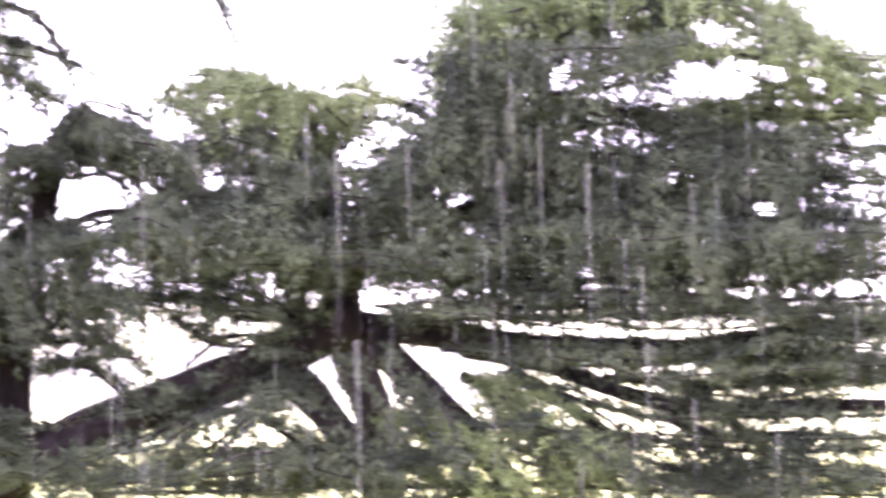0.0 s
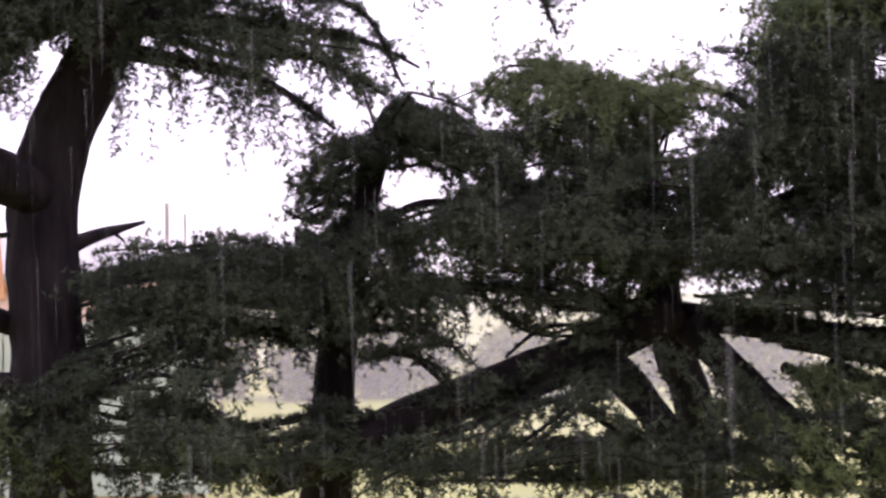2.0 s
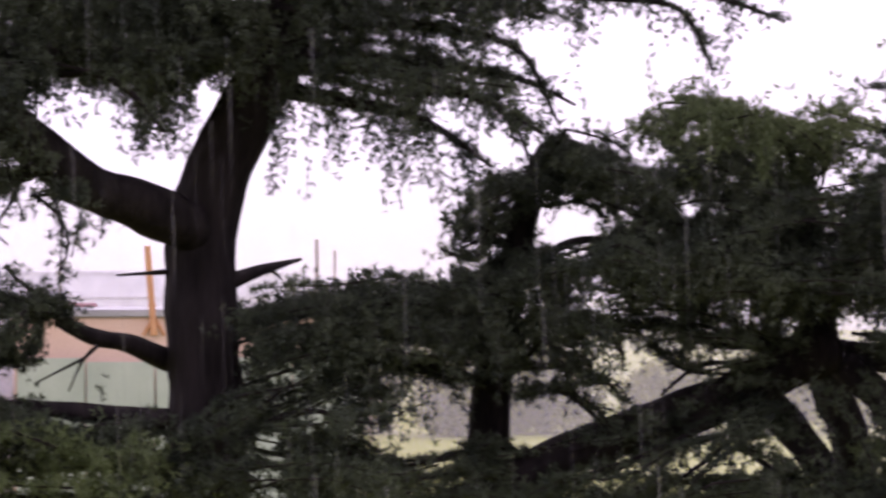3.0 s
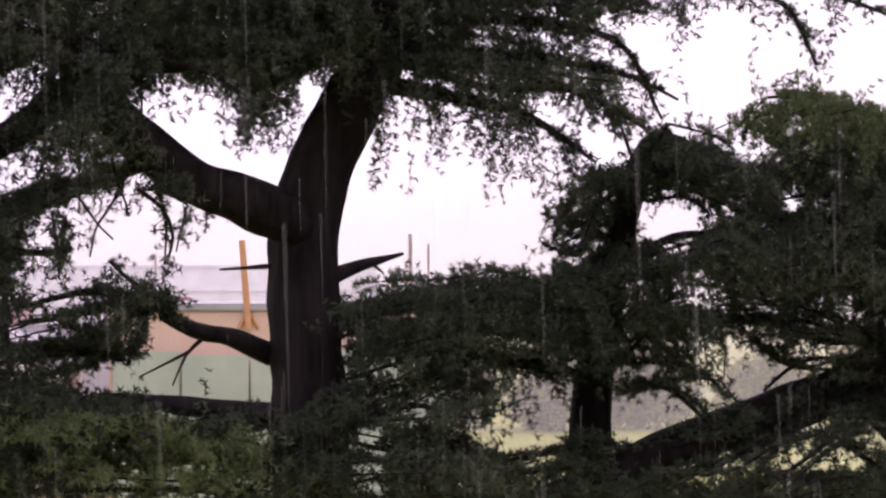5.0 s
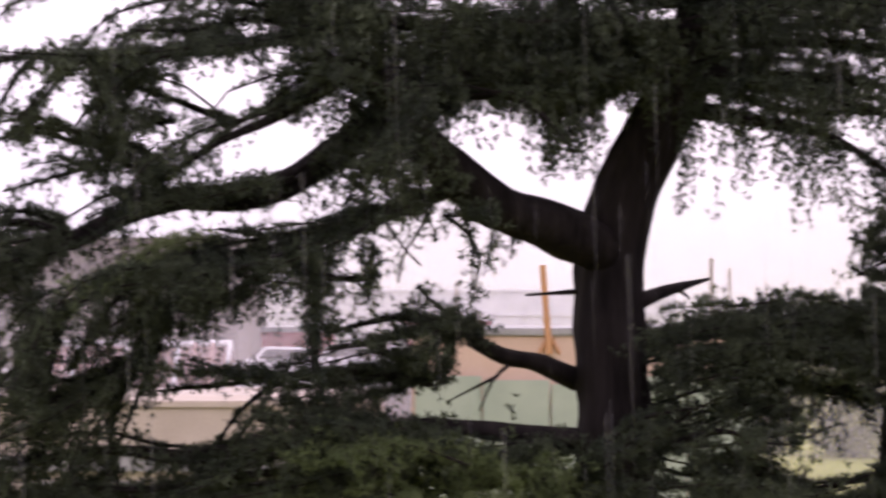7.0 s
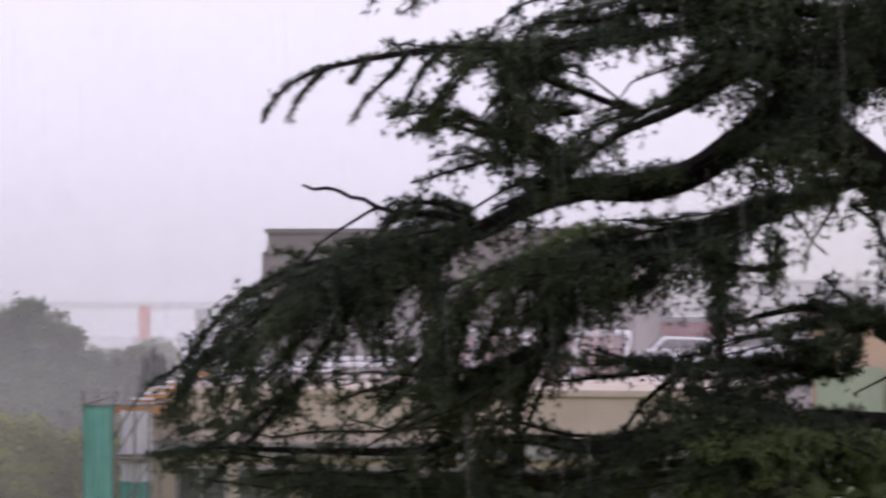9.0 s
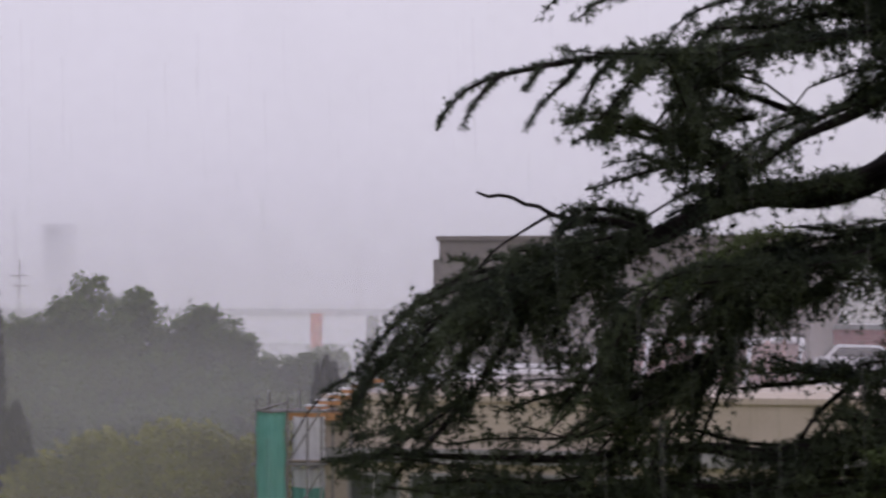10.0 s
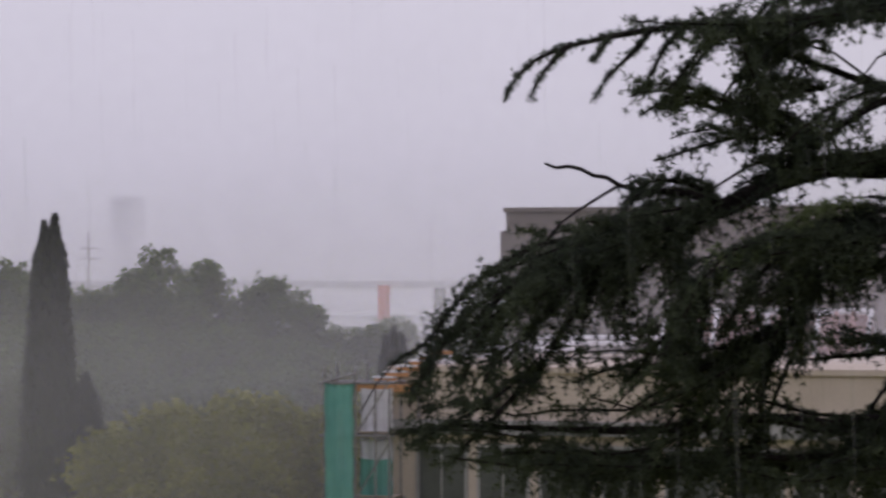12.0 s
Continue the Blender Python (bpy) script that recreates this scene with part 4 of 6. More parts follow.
limb(spreading_cedar, [(5.46, 15.53, 11.54), (5.63, 15.37, 11.63), (5.87, 15.17, 11.73), (6.26, 14.91, 11.72), (6.71, 14.61, 11.63)], 0.029, 0.011, "top", 0, 0.5, 3)
limb(spreading_cedar, [(5.72, 15.65, 9.23), (5.82, 15.48, 9.09), (5.94, 15.29, 8.88), (5.96, 15.14, 8.60)], 0.022, 0.009, "green", 0, 0.3, 3)
limb(spreading_cedar, [(6.14, 15.50, 8.90), (6.27, 15.23, 8.73), (6.39, 14.97, 8.57)], 0.022, 0.009, "green", 0, 0.3, 2)
limb(spreading_cedar, [(4.53, 16.02, 9.23), (4.28, 15.95, 9.09), (4.11, 15.86, 8.96), (3.73, 15.81, 8.72)], 0.022, 0.009, "hang", 0, 0.25, 3)
limb(spreading_cedar, [(6.52, 15.56, 9.26), (6.82, 15.33, 9.22), (7.12, 15.09, 9.19), (7.46, 14.81, 9.24), (7.99, 14.43, 9.24)], 0.022, 0.009, "thin", 0, 0.25, 2)
limb(spreading_cedar, [(6.86, 15.42, 9.00), (7.14, 15.15, 8.86), (7.48, 14.84, 8.91), (7.99, 14.43, 8.88)], 0.022, 0.009, "thin", 0, 0.25, 2)
limb(spreading_cedar, [(6.86, 15.42, 8.66), (7.14, 15.15, 8.64), (7.47, 14.84, 8.69), (7.99, 14.43, 8.67)], 0.022, 0.009, "hang", 0, 0.25, 3)

limb(leaning_cedar, [(3.10, 16.70, 10.78), (3.17, 16.64, 10.93), (3.31, 16.58, 11.00), (3.45, 16.52, 10.92), (3.59, 16.45, 10.81)], 0.038, 0.015, "tuft", 0, 0.12, 3)
limb(leaning_cedar, [(3.17, 16.63, 10.78), (3.30, 16.54, 10.81), (3.44, 16.45, 10.73), (3.50, 16.37, 10.62)], 0.023, 0.007, "tuft", 0, 0.12, 2)
limb(leaning_cedar, [(3.06, 16.65, 10.55), (2.97, 16.60, 10.62), (2.81, 16.56, 10.70), (2.66, 16.51, 10.62)], 0.023, 0.007, "tuft", 0, 0.14, 2)
limb(leaning_cedar, [(2.98, 16.67, 10.29), (2.86, 16.62, 10.14), (2.70, 16.57, 10.10), (2.51, 16.54, 10.14)], 0.023, 0.007, "tuft", 0, 0.16, 2)
limb(leaning_cedar, [(2.84, 16.49, 9.93), (2.54, 16.47, 9.97), (2.31, 16.44, 9.95), (2.09, 16.41, 9.99), (1.94, 16.37, 10.02), (1.75, 16.32, 9.95)], 0.022, 0.007, "tuft", 0, 0.15, 2)
limb(leaning_cedar, [(2.11, 16.59, 9.94), (1.77, 16.55, 9.92), (1.51, 16.50, 9.92), (1.22, 16.44, 9.88), (1.08, 16.38, 9.80)], 0.022, 0.007, "tuft", 0, 0.13, 2)
limb(leaning_cedar, [(2.87, 16.68, 9.80), (3.07, 16.55, 9.73), (3.27, 16.41, 9.65), (3.40, 16.28, 9.51)], 0.023, 0.007, "thin", 0, 0.25, 3)

limb(spreading_cedar, [(4.77, 16.26, 9.65), (4.38, 16.23, 9.72), (3.99, 16.19, 9.80), (3.53, 16.16, 9.80)], 0.023, 0.007, "thin", 0, 0.3, 3)
limb(spreading_cedar, [(4.50, 16.13, 9.43), (4.26, 16.06, 9.54), (4.01, 15.98, 9.51), (3.77, 15.90, 9.34)], 0.022, 0.007, "thin", 0, 0.15, 2)
limb(spreading_cedar, [(4.14, 16.22, 9.28), (3.75, 16.18, 9.14), (3.37, 16.12, 9.08), (2.91, 16.07, 8.98)], 0.022, 0.007, "thin", 0, 0.12, 2)
limb(spreading_cedar, [(5.45, 15.75, 9.45), (5.90, 15.48, 9.42), (6.37, 15.19, 9.38), (6.83, 14.89, 9.39), (7.33, 14.54, 9.43)], 0.022, 0.007, "thin", 0, 0.2, 2)
limb(spreading_cedar, [(5.09, 15.86, 9.38), (5.26, 15.67, 9.13), (5.36, 15.49, 8.88), (5.52, 15.30, 8.60)], 0.022, 0.007, "thin", 0, 0.3, 3)
limb(spreading_cedar, [(6.95, 15.16, 9.74), (7.23, 14.89, 9.75), (7.49, 14.61, 9.71), (7.90, 14.25, 9.75)], 0.022, 0.007, "hang", 0, 0.2, 3)
limb(spreading_cedar, [(7.09, 15.10, 9.38), (7.29, 14.86, 9.42), (7.49, 14.61, 9.39), (7.90, 14.25, 9.43)], 0.022, 0.007, "hang", 0, 0.25, 2)

limb(cedar, [(-3.05, 13.88, 11.32), (-3.14, 13.79, 11.21), (-3.20, 13.71, 11.10), (-3.22, 13.64, 11.02)], 0.016, 0.005, "arm", 0, 0.06, 1)
limb(cedar, [(-2.63, 14.07, 11.41), (-2.70, 13.95, 11.28), (-2.81, 13.83, 11.15), (-2.88, 13.71, 11.00)], 0.019, 0.005, "arm", 0, 0.1, 2)
limb(cedar, [(-2.44, 14.10, 11.42), (-2.52, 13.99, 11.32), (-2.59, 13.87, 11.15), (-2.62, 13.76, 11.03)], 0.019, 0.005, "arm", 0, 0.1, 2)
limb(cedar, [(-2.85, 14.03, 11.37), (-2.88, 13.87, 11.28), (-2.90, 13.71, 11.20)], 0.013, 0.005, "arm", 0, 0.06, 1)
limb(cedar, [(-2.21, 14.24, 11.43), (-2.32, 14.12, 11.29), (-2.42, 14.00, 11.13), (-2.50, 13.89, 10.96)], 0.019, 0.005, "fan", 0, 0.15, 2)
limb(cedar, [(-1.89, 14.28, 11.40), (-2.03, 14.16, 11.20), (-2.11, 14.05, 11.00), (-2.13, 13.95, 10.71)], 0.022, 0.006, "fan", 0, 0.25, 2)
limb(cedar, [(-1.70, 14.31, 11.08), (-1.88, 14.18, 11.04), (-2.02, 14.06, 10.87), (-2.04, 13.96, 10.65)], 0.022, 0.006, "fan", 0, 0.22, 2)
limb(cedar, [(-2.14, 14.25, 10.82), (-2.28, 14.13, 10.77), (-2.42, 14.00, 10.72), (-2.58, 13.87, 10.66)], 0.013, 0.005, "thin", 0, 0.12, 1)
limb(cedar, [(-2.30, 14.23, 10.44), (-2.50, 14.06, 10.50), (-2.69, 13.89, 10.46), (-2.73, 13.74, 10.33)], 0.026, 0.008, "fan", 0, 0.25, 2)
limb(cedar, [(-2.88, 14.02, 10.24), (-3.17, 13.86, 10.21), (-3.39, 13.70, 10.10), (-3.52, 13.57, 9.99), (-3.61, 13.44, 9.85)], 0.022, 0.006, "arm", 0, 0.14, 2)
limb(cedar, [(-3.06, 13.98, 10.18), (-3.34, 13.78, 9.93), (-3.49, 13.61, 9.68), (-3.58, 13.45, 9.43)], 0.022, 0.006, "fan", 0, 0.3, 2)
limb(cedar, [(-2.75, 14.04, 10.21), (-2.97, 13.86, 9.89), (-3.13, 13.69, 9.61), (-3.22, 13.54, 9.37)], 0.022, 0.006, "fan", 0, 0.3, 2)
limb(cedar, [(-2.38, 14.11, 10.34), (-2.60, 13.94, 10.12), (-2.73, 13.78, 9.90), (-2.68, 13.65, 9.65)], 0.022, 0.006, "fan", 0, 0.3, 2)
limb(cedar, [(-1.29, 14.35, 10.28), (-1.63, 14.21, 10.24), (-1.93, 14.08, 10.12), (-2.10, 13.95, 9.90), (-2.21, 13.84, 9.68)], 0.026, 0.008, "fan", 0, 0.35, 3)
limb(cedar, [(-1.26, 14.35, 10.12), (-1.44, 14.20, 10.05), (-1.73, 14.03, 10.02), (-1.96, 13.87, 9.87)], 0.026, 0.008, "fan", 0, 0.3, 3)
limb(cedar, [(-1.77, 14.40, 9.80), (-1.95, 14.28, 9.74), (-2.19, 14.14, 9.61), (-2.42, 14.00, 9.49), (-2.71, 13.85, 9.49)], 0.026, 0.008, "fan", 0, 0.25, 2)
limb(cedar, [(-2.16, 14.35, 9.67), (-2.32, 14.19, 9.35), (-2.43, 14.04, 9.17), (-2.50, 13.89, 8.93)], 0.026, 0.008, "fan", 0, 0.3, 2)
limb(cedar, [(-3.29, 14.14, 9.51), (-3.45, 13.96, 9.29), (-3.54, 13.80, 9.17), (-3.63, 13.64, 9.05)], 0.023, 0.008, "fan", 0, 0.25, 2)
limb(cedar, [(-0.56, 14.59, 9.26), (-0.98, 14.47, 9.26), (-1.25, 14.37, 9.30)], 0.039, 0.013, "fan", 0, 0.3, 2)
limb(cedar, [(-0.56, 14.59, 9.07), (-0.98, 14.47, 9.10), (-1.39, 14.34, 9.07), (-1.85, 14.19, 9.01), (-2.30, 14.02, 9.05)], 0.032, 0.013, "fan", 0, 0.35, 2)
limb(cedar, [(-2.04, 14.47, 9.09), (-2.35, 14.32, 8.99), (-2.80, 14.14, 9.00), (-3.25, 13.94, 9.04), (-3.53, 13.77, 9.01)], 0.023, 0.009, "fan", 0, 0.3, 2)
limb(cedar, [(-0.56, 14.79, 10.22), (-0.71, 14.65, 10.19), (-0.92, 14.51, 10.22), (-1.07, 14.36, 10.28)], 0.023, 0.010, "fan", 0, 0.35, 2)
limb(cedar, [(-0.56, 14.79, 10.61), (-0.83, 14.65, 10.51), (-1.14, 14.49, 10.44), (-1.45, 14.33, 10.47)], 0.023, 0.010, "fan", 0, 0.2, 2)
limb(cedar, [(0.65, 15.59, 8.97), (0.78, 15.45, 9.18), (1.01, 15.30, 9.36), (1.30, 15.15, 9.43)], 0.024, 0.008, "low", 0, 0.2, 3)
limb(cedar, [(1.13, 15.56, 9.17), (1.46, 15.40, 9.28), (1.72, 15.24, 9.25), (1.97, 15.07, 9.33)], 0.024, 0.008, "hang", 0, 0.3, 3)
limb(cedar, [(0.58, 15.59, 8.83), (0.92, 15.47, 8.97), (1.39, 15.34, 8.94), (1.79, 15.20, 8.88), (2.04, 15.06, 8.93)], 0.024, 0.008, "hang", 0, 0.35, 4)
limb(cedar, [(0.57, 15.39, 9.15), (0.23, 15.30, 9.16), (-0.14, 15.20, 9.10), (-0.56, 15.09, 9.14), (-1.08, 14.96, 9.12)], 0.024, 0.008, "low", 0, 0.3, 4)
limb(cedar, [(0.57, 15.19, 8.93), (0.16, 15.10, 8.97), (-0.30, 15.00, 8.94), (-0.68, 14.88, 8.99), (-1.13, 14.76, 8.94)], 0.024, 0.008, "green", 0, 0.35, 3)
limb(cedar, [(0.57, 15.19, 8.76), (0.16, 15.10, 8.80), (-0.30, 15.00, 8.81), (-0.68, 14.88, 8.82), (-1.12, 14.76, 8.81)], 0.024, 0.008, "hang", 0, 0.3, 3)
limb(cedar, [(0.03, 15.30, 9.87), (-0.11, 15.20, 9.87), (-0.17, 15.10, 9.73), (-0.23, 15.00, 9.54)], 0.020, 0.007, "tuft", 0, 0.18, 3)
limb(cedar, [(-0.14, 15.30, 9.93), (-0.37, 15.19, 9.87), (-0.57, 15.09, 9.83), (-0.82, 14.98, 9.80)], 0.020, 0.007, "tuft", 0, 0.2, 3)
limb(cedar, [(-0.31, 15.30, 9.60), (-0.64, 15.19, 9.60), (-0.89, 15.07, 9.57), (-1.14, 14.95, 9.54)], 0.020, 0.007, "low", 0, 0.25, 3)
limb(cedar, [(-0.61, 15.29, 10.40), (-0.62, 15.14, 10.27), (-0.63, 14.99, 10.07)], 0.017, 0.007, "tuft", 0, 0.15, 2)
limb(cedar, [(-0.18, 15.30, 10.58), (-0.04, 15.20, 10.47), (0.03, 15.10, 10.30), (-0.01, 15.00, 10.13)], 0.017, 0.007, "thin", 0, 0.15, 3)
limb(cedar, [(-0.31, 15.30, 10.61), (-0.57, 15.19, 10.57), (-0.83, 15.08, 10.46), (-1.08, 14.96, 10.33)], 0.024, 0.007, "hang", 0, 0.3, 3)
limb(cedar, [(-0.21, 15.20, 11.34), (-0.31, 15.13, 11.07), (-0.34, 15.06, 10.86), (-0.30, 15.00, 10.63)], 0.024, 0.007, "hang", 0, 0.35, 4)
limb(cedar, [(-0.54, 15.19, 11.34), (-0.64, 15.12, 11.07), (-0.67, 15.05, 10.86), (-0.76, 14.98, 10.63)], 0.024, 0.007, "hang", 0, 0.35, 3)
limb(cedar, [(0.92, 15.67, 11.40), (0.64, 15.59, 11.35), (0.36, 15.50, 11.34), (0.02, 15.40, 11.33)], 0.024, 0.007, "hang", 0, 0.25, 3)

limb(leaning_cedar, [(2.95, 16.26, 8.93), (2.74, 16.13, 9.01), (2.43, 16.01, 8.95), (2.06, 15.89, 8.90)], 0.029, 0.011, "hang", 0, 0.15, 2)
limb(leaning_cedar, [(2.77, 16.29, 10.03), (3.00, 16.13, 10.06), (3.19, 15.97, 10.10), (3.38, 15.80, 10.13), (3.56, 15.64, 10.02)], 0.029, 0.011, "hang", 0, 0.35, 4)
limb(leaning_cedar, [(3.02, 16.25, 9.81), (3.15, 16.13, 9.81), (3.27, 16.00, 9.73), (3.29, 15.90, 9.59)], 0.022, 0.009, "tuft", 0, 0.2, 3)

limb(spreading_cedar, [(4.48, 16.03, 9.32), (4.16, 15.96, 9.18), (3.70, 15.91, 8.97), (3.17, 15.87, 8.81), (2.72, 15.80, 8.68)], 0.030, 0.011, "hang", 0, 0.15, 3)
limb(spreading_cedar, [(4.62, 15.99, 8.77), (4.28, 15.88, 8.75), (3.81, 15.79, 8.66), (3.35, 15.68, 8.67)], 0.030, 0.011, "hang", 0, 0.25, 3)
limb(spreading_cedar, [(5.16, 15.84, 9.01), (5.31, 15.58, 8.88), (5.45, 15.32, 8.64), (5.52, 15.09, 8.55)], 0.026, 0.009, "green", 0, 0.3, 3)
limb(spreading_cedar, [(5.93, 15.58, 9.01), (6.07, 15.31, 8.91), (6.19, 15.05, 8.78), (6.38, 14.75, 8.62)], 0.026, 0.009, "hang", 0, 0.25, 3)
limb(spreading_cedar, [(7.15, 15.07, 9.27), (7.39, 14.74, 9.28), (7.59, 14.41, 9.25), (7.80, 14.07, 9.30)], 0.026, 0.009, "hang", 0, 0.3, 3)
limb(spreading_cedar, [(6.88, 15.19, 9.23), (7.13, 14.86, 8.95), (7.30, 14.56, 8.79), (7.49, 14.24, 8.73)], 0.026, 0.009, "hang", 0, 0.25, 3)
limb(spreading_cedar, [(4.53, 16.02, 8.83), (4.26, 15.89, 8.74), (3.94, 15.76, 8.79), (3.55, 15.64, 8.77)], 0.026, 0.009, "hang", 0, 0.15, 2)
limb(spreading_cedar, [(6.54, 15.12, 11.56), (6.84, 14.89, 11.37), (7.12, 14.65, 11.32), (7.39, 14.40, 11.20), (7.78, 14.09, 11.01)], 0.026, 0.009, "top", 0, 0.3, 3)

limb(leaning_cedar, [(3.20, 16.63, 10.83), (3.33, 16.50, 10.81), (3.50, 16.37, 10.71), (3.62, 16.24, 10.61)], 0.023, 0.007, "tuft", 0, 0.14, 4)
limb(leaning_cedar, [(3.19, 16.53, 10.94), (3.39, 16.39, 10.91), (3.55, 16.25, 10.80), (3.71, 16.12, 10.65)], 0.022, 0.007, "hang", 0, 0.15, 4)
limb(leaning_cedar, [(3.19, 16.53, 10.70), (3.28, 16.41, 10.71), (3.40, 16.28, 10.69), (3.53, 16.16, 10.59)], 0.022, 0.007, "tuft", 0, 0.1, 3)

limb(spreading_cedar, [(5.12, 15.96, 9.45), (5.28, 15.73, 9.42), (5.51, 15.48, 9.28), (5.66, 15.25, 9.18)], 0.022, 0.007, "hang", 0, 0.2, 2)
limb(spreading_cedar, [(5.76, 15.75, 9.45), (6.10, 15.51, 9.38), (6.44, 15.27, 9.34), (6.87, 14.98, 9.38), (7.37, 14.63, 9.46), (7.87, 14.27, 9.47)], 0.022, 0.007, "hang", 0, 0.18, 3)
limb(spreading_cedar, [(6.14, 15.61, 9.15), (6.41, 15.39, 9.08), (6.68, 15.17, 9.01), (7.03, 14.91, 9.02), (7.37, 14.63, 9.03), (7.87, 14.27, 9.04)], 0.022, 0.007, "hang", 0, 0.2, 3)
limb(spreading_cedar, [(6.24, 15.57, 8.78), (6.54, 15.31, 8.86), (6.89, 15.03, 8.84), (7.23, 14.73, 8.81), (7.87, 14.27, 8.83)], 0.022, 0.007, "hang", 0, 0.22, 3)
limb(spreading_cedar, [(5.41, 15.87, 8.93), (5.70, 15.59, 8.87), (6.02, 15.29, 8.73), (6.29, 15.01, 8.60)], 0.022, 0.007, "hang", 0, 0.25, 3)
limb(spreading_cedar, [(6.65, 15.40, 8.60), (6.99, 15.07, 8.58), (7.38, 14.71, 8.59), (7.87, 14.27, 8.58)], 0.022, 0.007, "hang", 0, 0.25, 3)
limb(spreading_cedar, [(4.34, 16.18, 9.01), (4.51, 15.96, 8.87), (4.68, 15.74, 8.73), (4.77, 15.54, 8.60)], 0.022, 0.007, "thin", 0, 0.25, 3)

limb(leaning_cedar, [(2.07, 16.29, 9.52), (2.27, 16.13, 9.49), (2.46, 15.97, 9.45), (2.66, 15.81, 9.49)], 0.022, 0.007, "thin", 0, 0.25, 3)

limb(spreading_cedar, [(3.42, 16.38, 9.80), (3.75, 16.14, 9.77), (4.07, 15.90, 9.73), (4.37, 15.65, 9.66)], 0.022, 0.007, "thin", 0, 0.3, 3)

limb(leaning_cedar, [(2.95, 16.47, 9.32), (3.14, 16.27, 9.36), (3.32, 16.06, 9.30), (3.46, 15.86, 9.12)], 0.015, 0.007, "tuft", 0, 0.08, 2)
limb(leaning_cedar, [(3.27, 16.41, 9.28), (3.39, 16.22, 9.44), (3.50, 16.03, 9.48), (3.67, 15.82, 9.38)], 0.015, 0.005, "thin", 0, 0.15, 2)

limb(spreading_cedar, [(4.22, 16.20, 9.32), (3.96, 16.09, 9.44), (3.78, 15.96, 9.51), (3.64, 15.82, 9.66)], 0.015, 0.005, "thin", 0, 0.15, 2)
limb(spreading_cedar, [(6.97, 15.37, 10.74), (7.22, 15.04, 10.81), (7.52, 14.67, 10.76), (7.93, 14.23, 10.71)], 0.022, 0.009, "hang", 0, 0.45, 3)
limb(spreading_cedar, [(6.97, 15.37, 10.52), (7.22, 15.04, 10.51), (7.52, 14.67, 10.54), (7.93, 14.23, 10.49)], 0.022, 0.009, "hang", 0, 0.4, 3)
limb(spreading_cedar, [(6.97, 15.37, 10.26), (7.22, 15.04, 10.29), (7.52, 14.67, 10.29), (7.93, 14.23, 10.25)], 0.022, 0.009, "hang", 0, 0.35, 3)
limb(spreading_cedar, [(6.70, 15.49, 10.00), (7.22, 15.04, 10.00), (7.52, 14.67, 10.00), (7.93, 14.23, 9.96)], 0.022, 0.009, "hang", 0, 0.3, 3)
limb(spreading_cedar, [(3.62, 16.24, 10.13), (3.96, 16.08, 10.06), (4.37, 15.90, 10.02), (4.77, 15.70, 10.02), (5.09, 15.52, 9.98), (5.47, 15.31, 9.95)], 0.022, 0.009, "hang", 0, 0.28, 3)
limb(spreading_cedar, [(5.17, 15.84, 10.08), (5.42, 15.67, 9.97), (5.81, 15.45, 9.86), (6.19, 15.22, 9.82), (6.59, 14.97, 9.82), (6.95, 14.72, 9.80)], 0.022, 0.009, "hang", 0, 0.15, 3)

limb(leaning_cedar, [(2.77, 16.09, 9.74), (2.37, 16.05, 9.81), (1.90, 16.01, 9.85), (1.47, 15.95, 9.78), (1.05, 15.88, 9.68)], 0.022, 0.009, "hang", 0, 0.3, 2)
limb(leaning_cedar, [(2.13, 16.18, 9.52), (1.83, 16.08, 9.60), (1.47, 15.98, 9.53), (1.05, 15.88, 9.40)], 0.022, 0.009, "hang", 0, 0.3, 2)

limb(cedar, [(1.11, 15.86, 12.10), (1.70, 15.73, 11.98), (2.21, 15.59, 11.93), (2.88, 15.41, 11.95), (3.43, 15.22, 12.00)], 0.028, 0.009, "hang", 0, 0.3, 3)
limb(cedar, [(1.18, 15.86, 11.78), (1.70, 15.71, 11.75), (2.21, 15.54, 11.66), (2.53, 15.39, 11.58)], 0.028, 0.009, "drip", 0, 0.3, 2)
limb(cedar, [(-0.49, 15.09, 11.89), (-0.88, 14.91, 11.83), (-1.35, 14.70, 11.83), (-1.94, 14.47, 11.83)], 0.027, 0.008, "hang", 0, 0.28, 3)
limb(cedar, [(-0.56, 15.09, 11.69), (-1.01, 14.94, 11.70), (-1.33, 14.79, 11.71), (-1.64, 14.63, 11.63), (-1.94, 14.47, 11.61)], 0.027, 0.008, "hang", 0, 0.2, 3)
limb(cedar, [(-0.55, 15.09, 11.42), (-0.78, 14.91, 11.43), (-1.00, 14.73, 11.35), (-1.18, 14.55, 11.20)], 0.027, 0.008, "hang", 0, 0.25, 3)

limb(spreading_cedar, [(5.67, 15.56, 8.75), (5.12, 15.64, 8.75), (4.68, 15.67, 8.72), (4.23, 15.68, 8.69), (3.79, 15.69, 8.66), (3.28, 15.69, 8.64)], 0.022, 0.009, "hang", 0, 0.22, 3)
limb(spreading_cedar, [(5.67, 15.56, 8.56), (5.11, 15.61, 8.57), (4.56, 15.65, 8.58), (4.01, 15.66, 8.57), (3.42, 15.67, 8.58)], 0.022, 0.009, "hang", 0, 0.2, 2)
limb(spreading_cedar, [(5.55, 15.61, 8.57), (6.03, 15.33, 8.58), (6.50, 15.03, 8.56), (6.95, 14.72, 8.55), (7.38, 14.40, 8.56), (7.83, 14.06, 8.56)], 0.022, 0.009, "hang", 0, 0.22, 3)

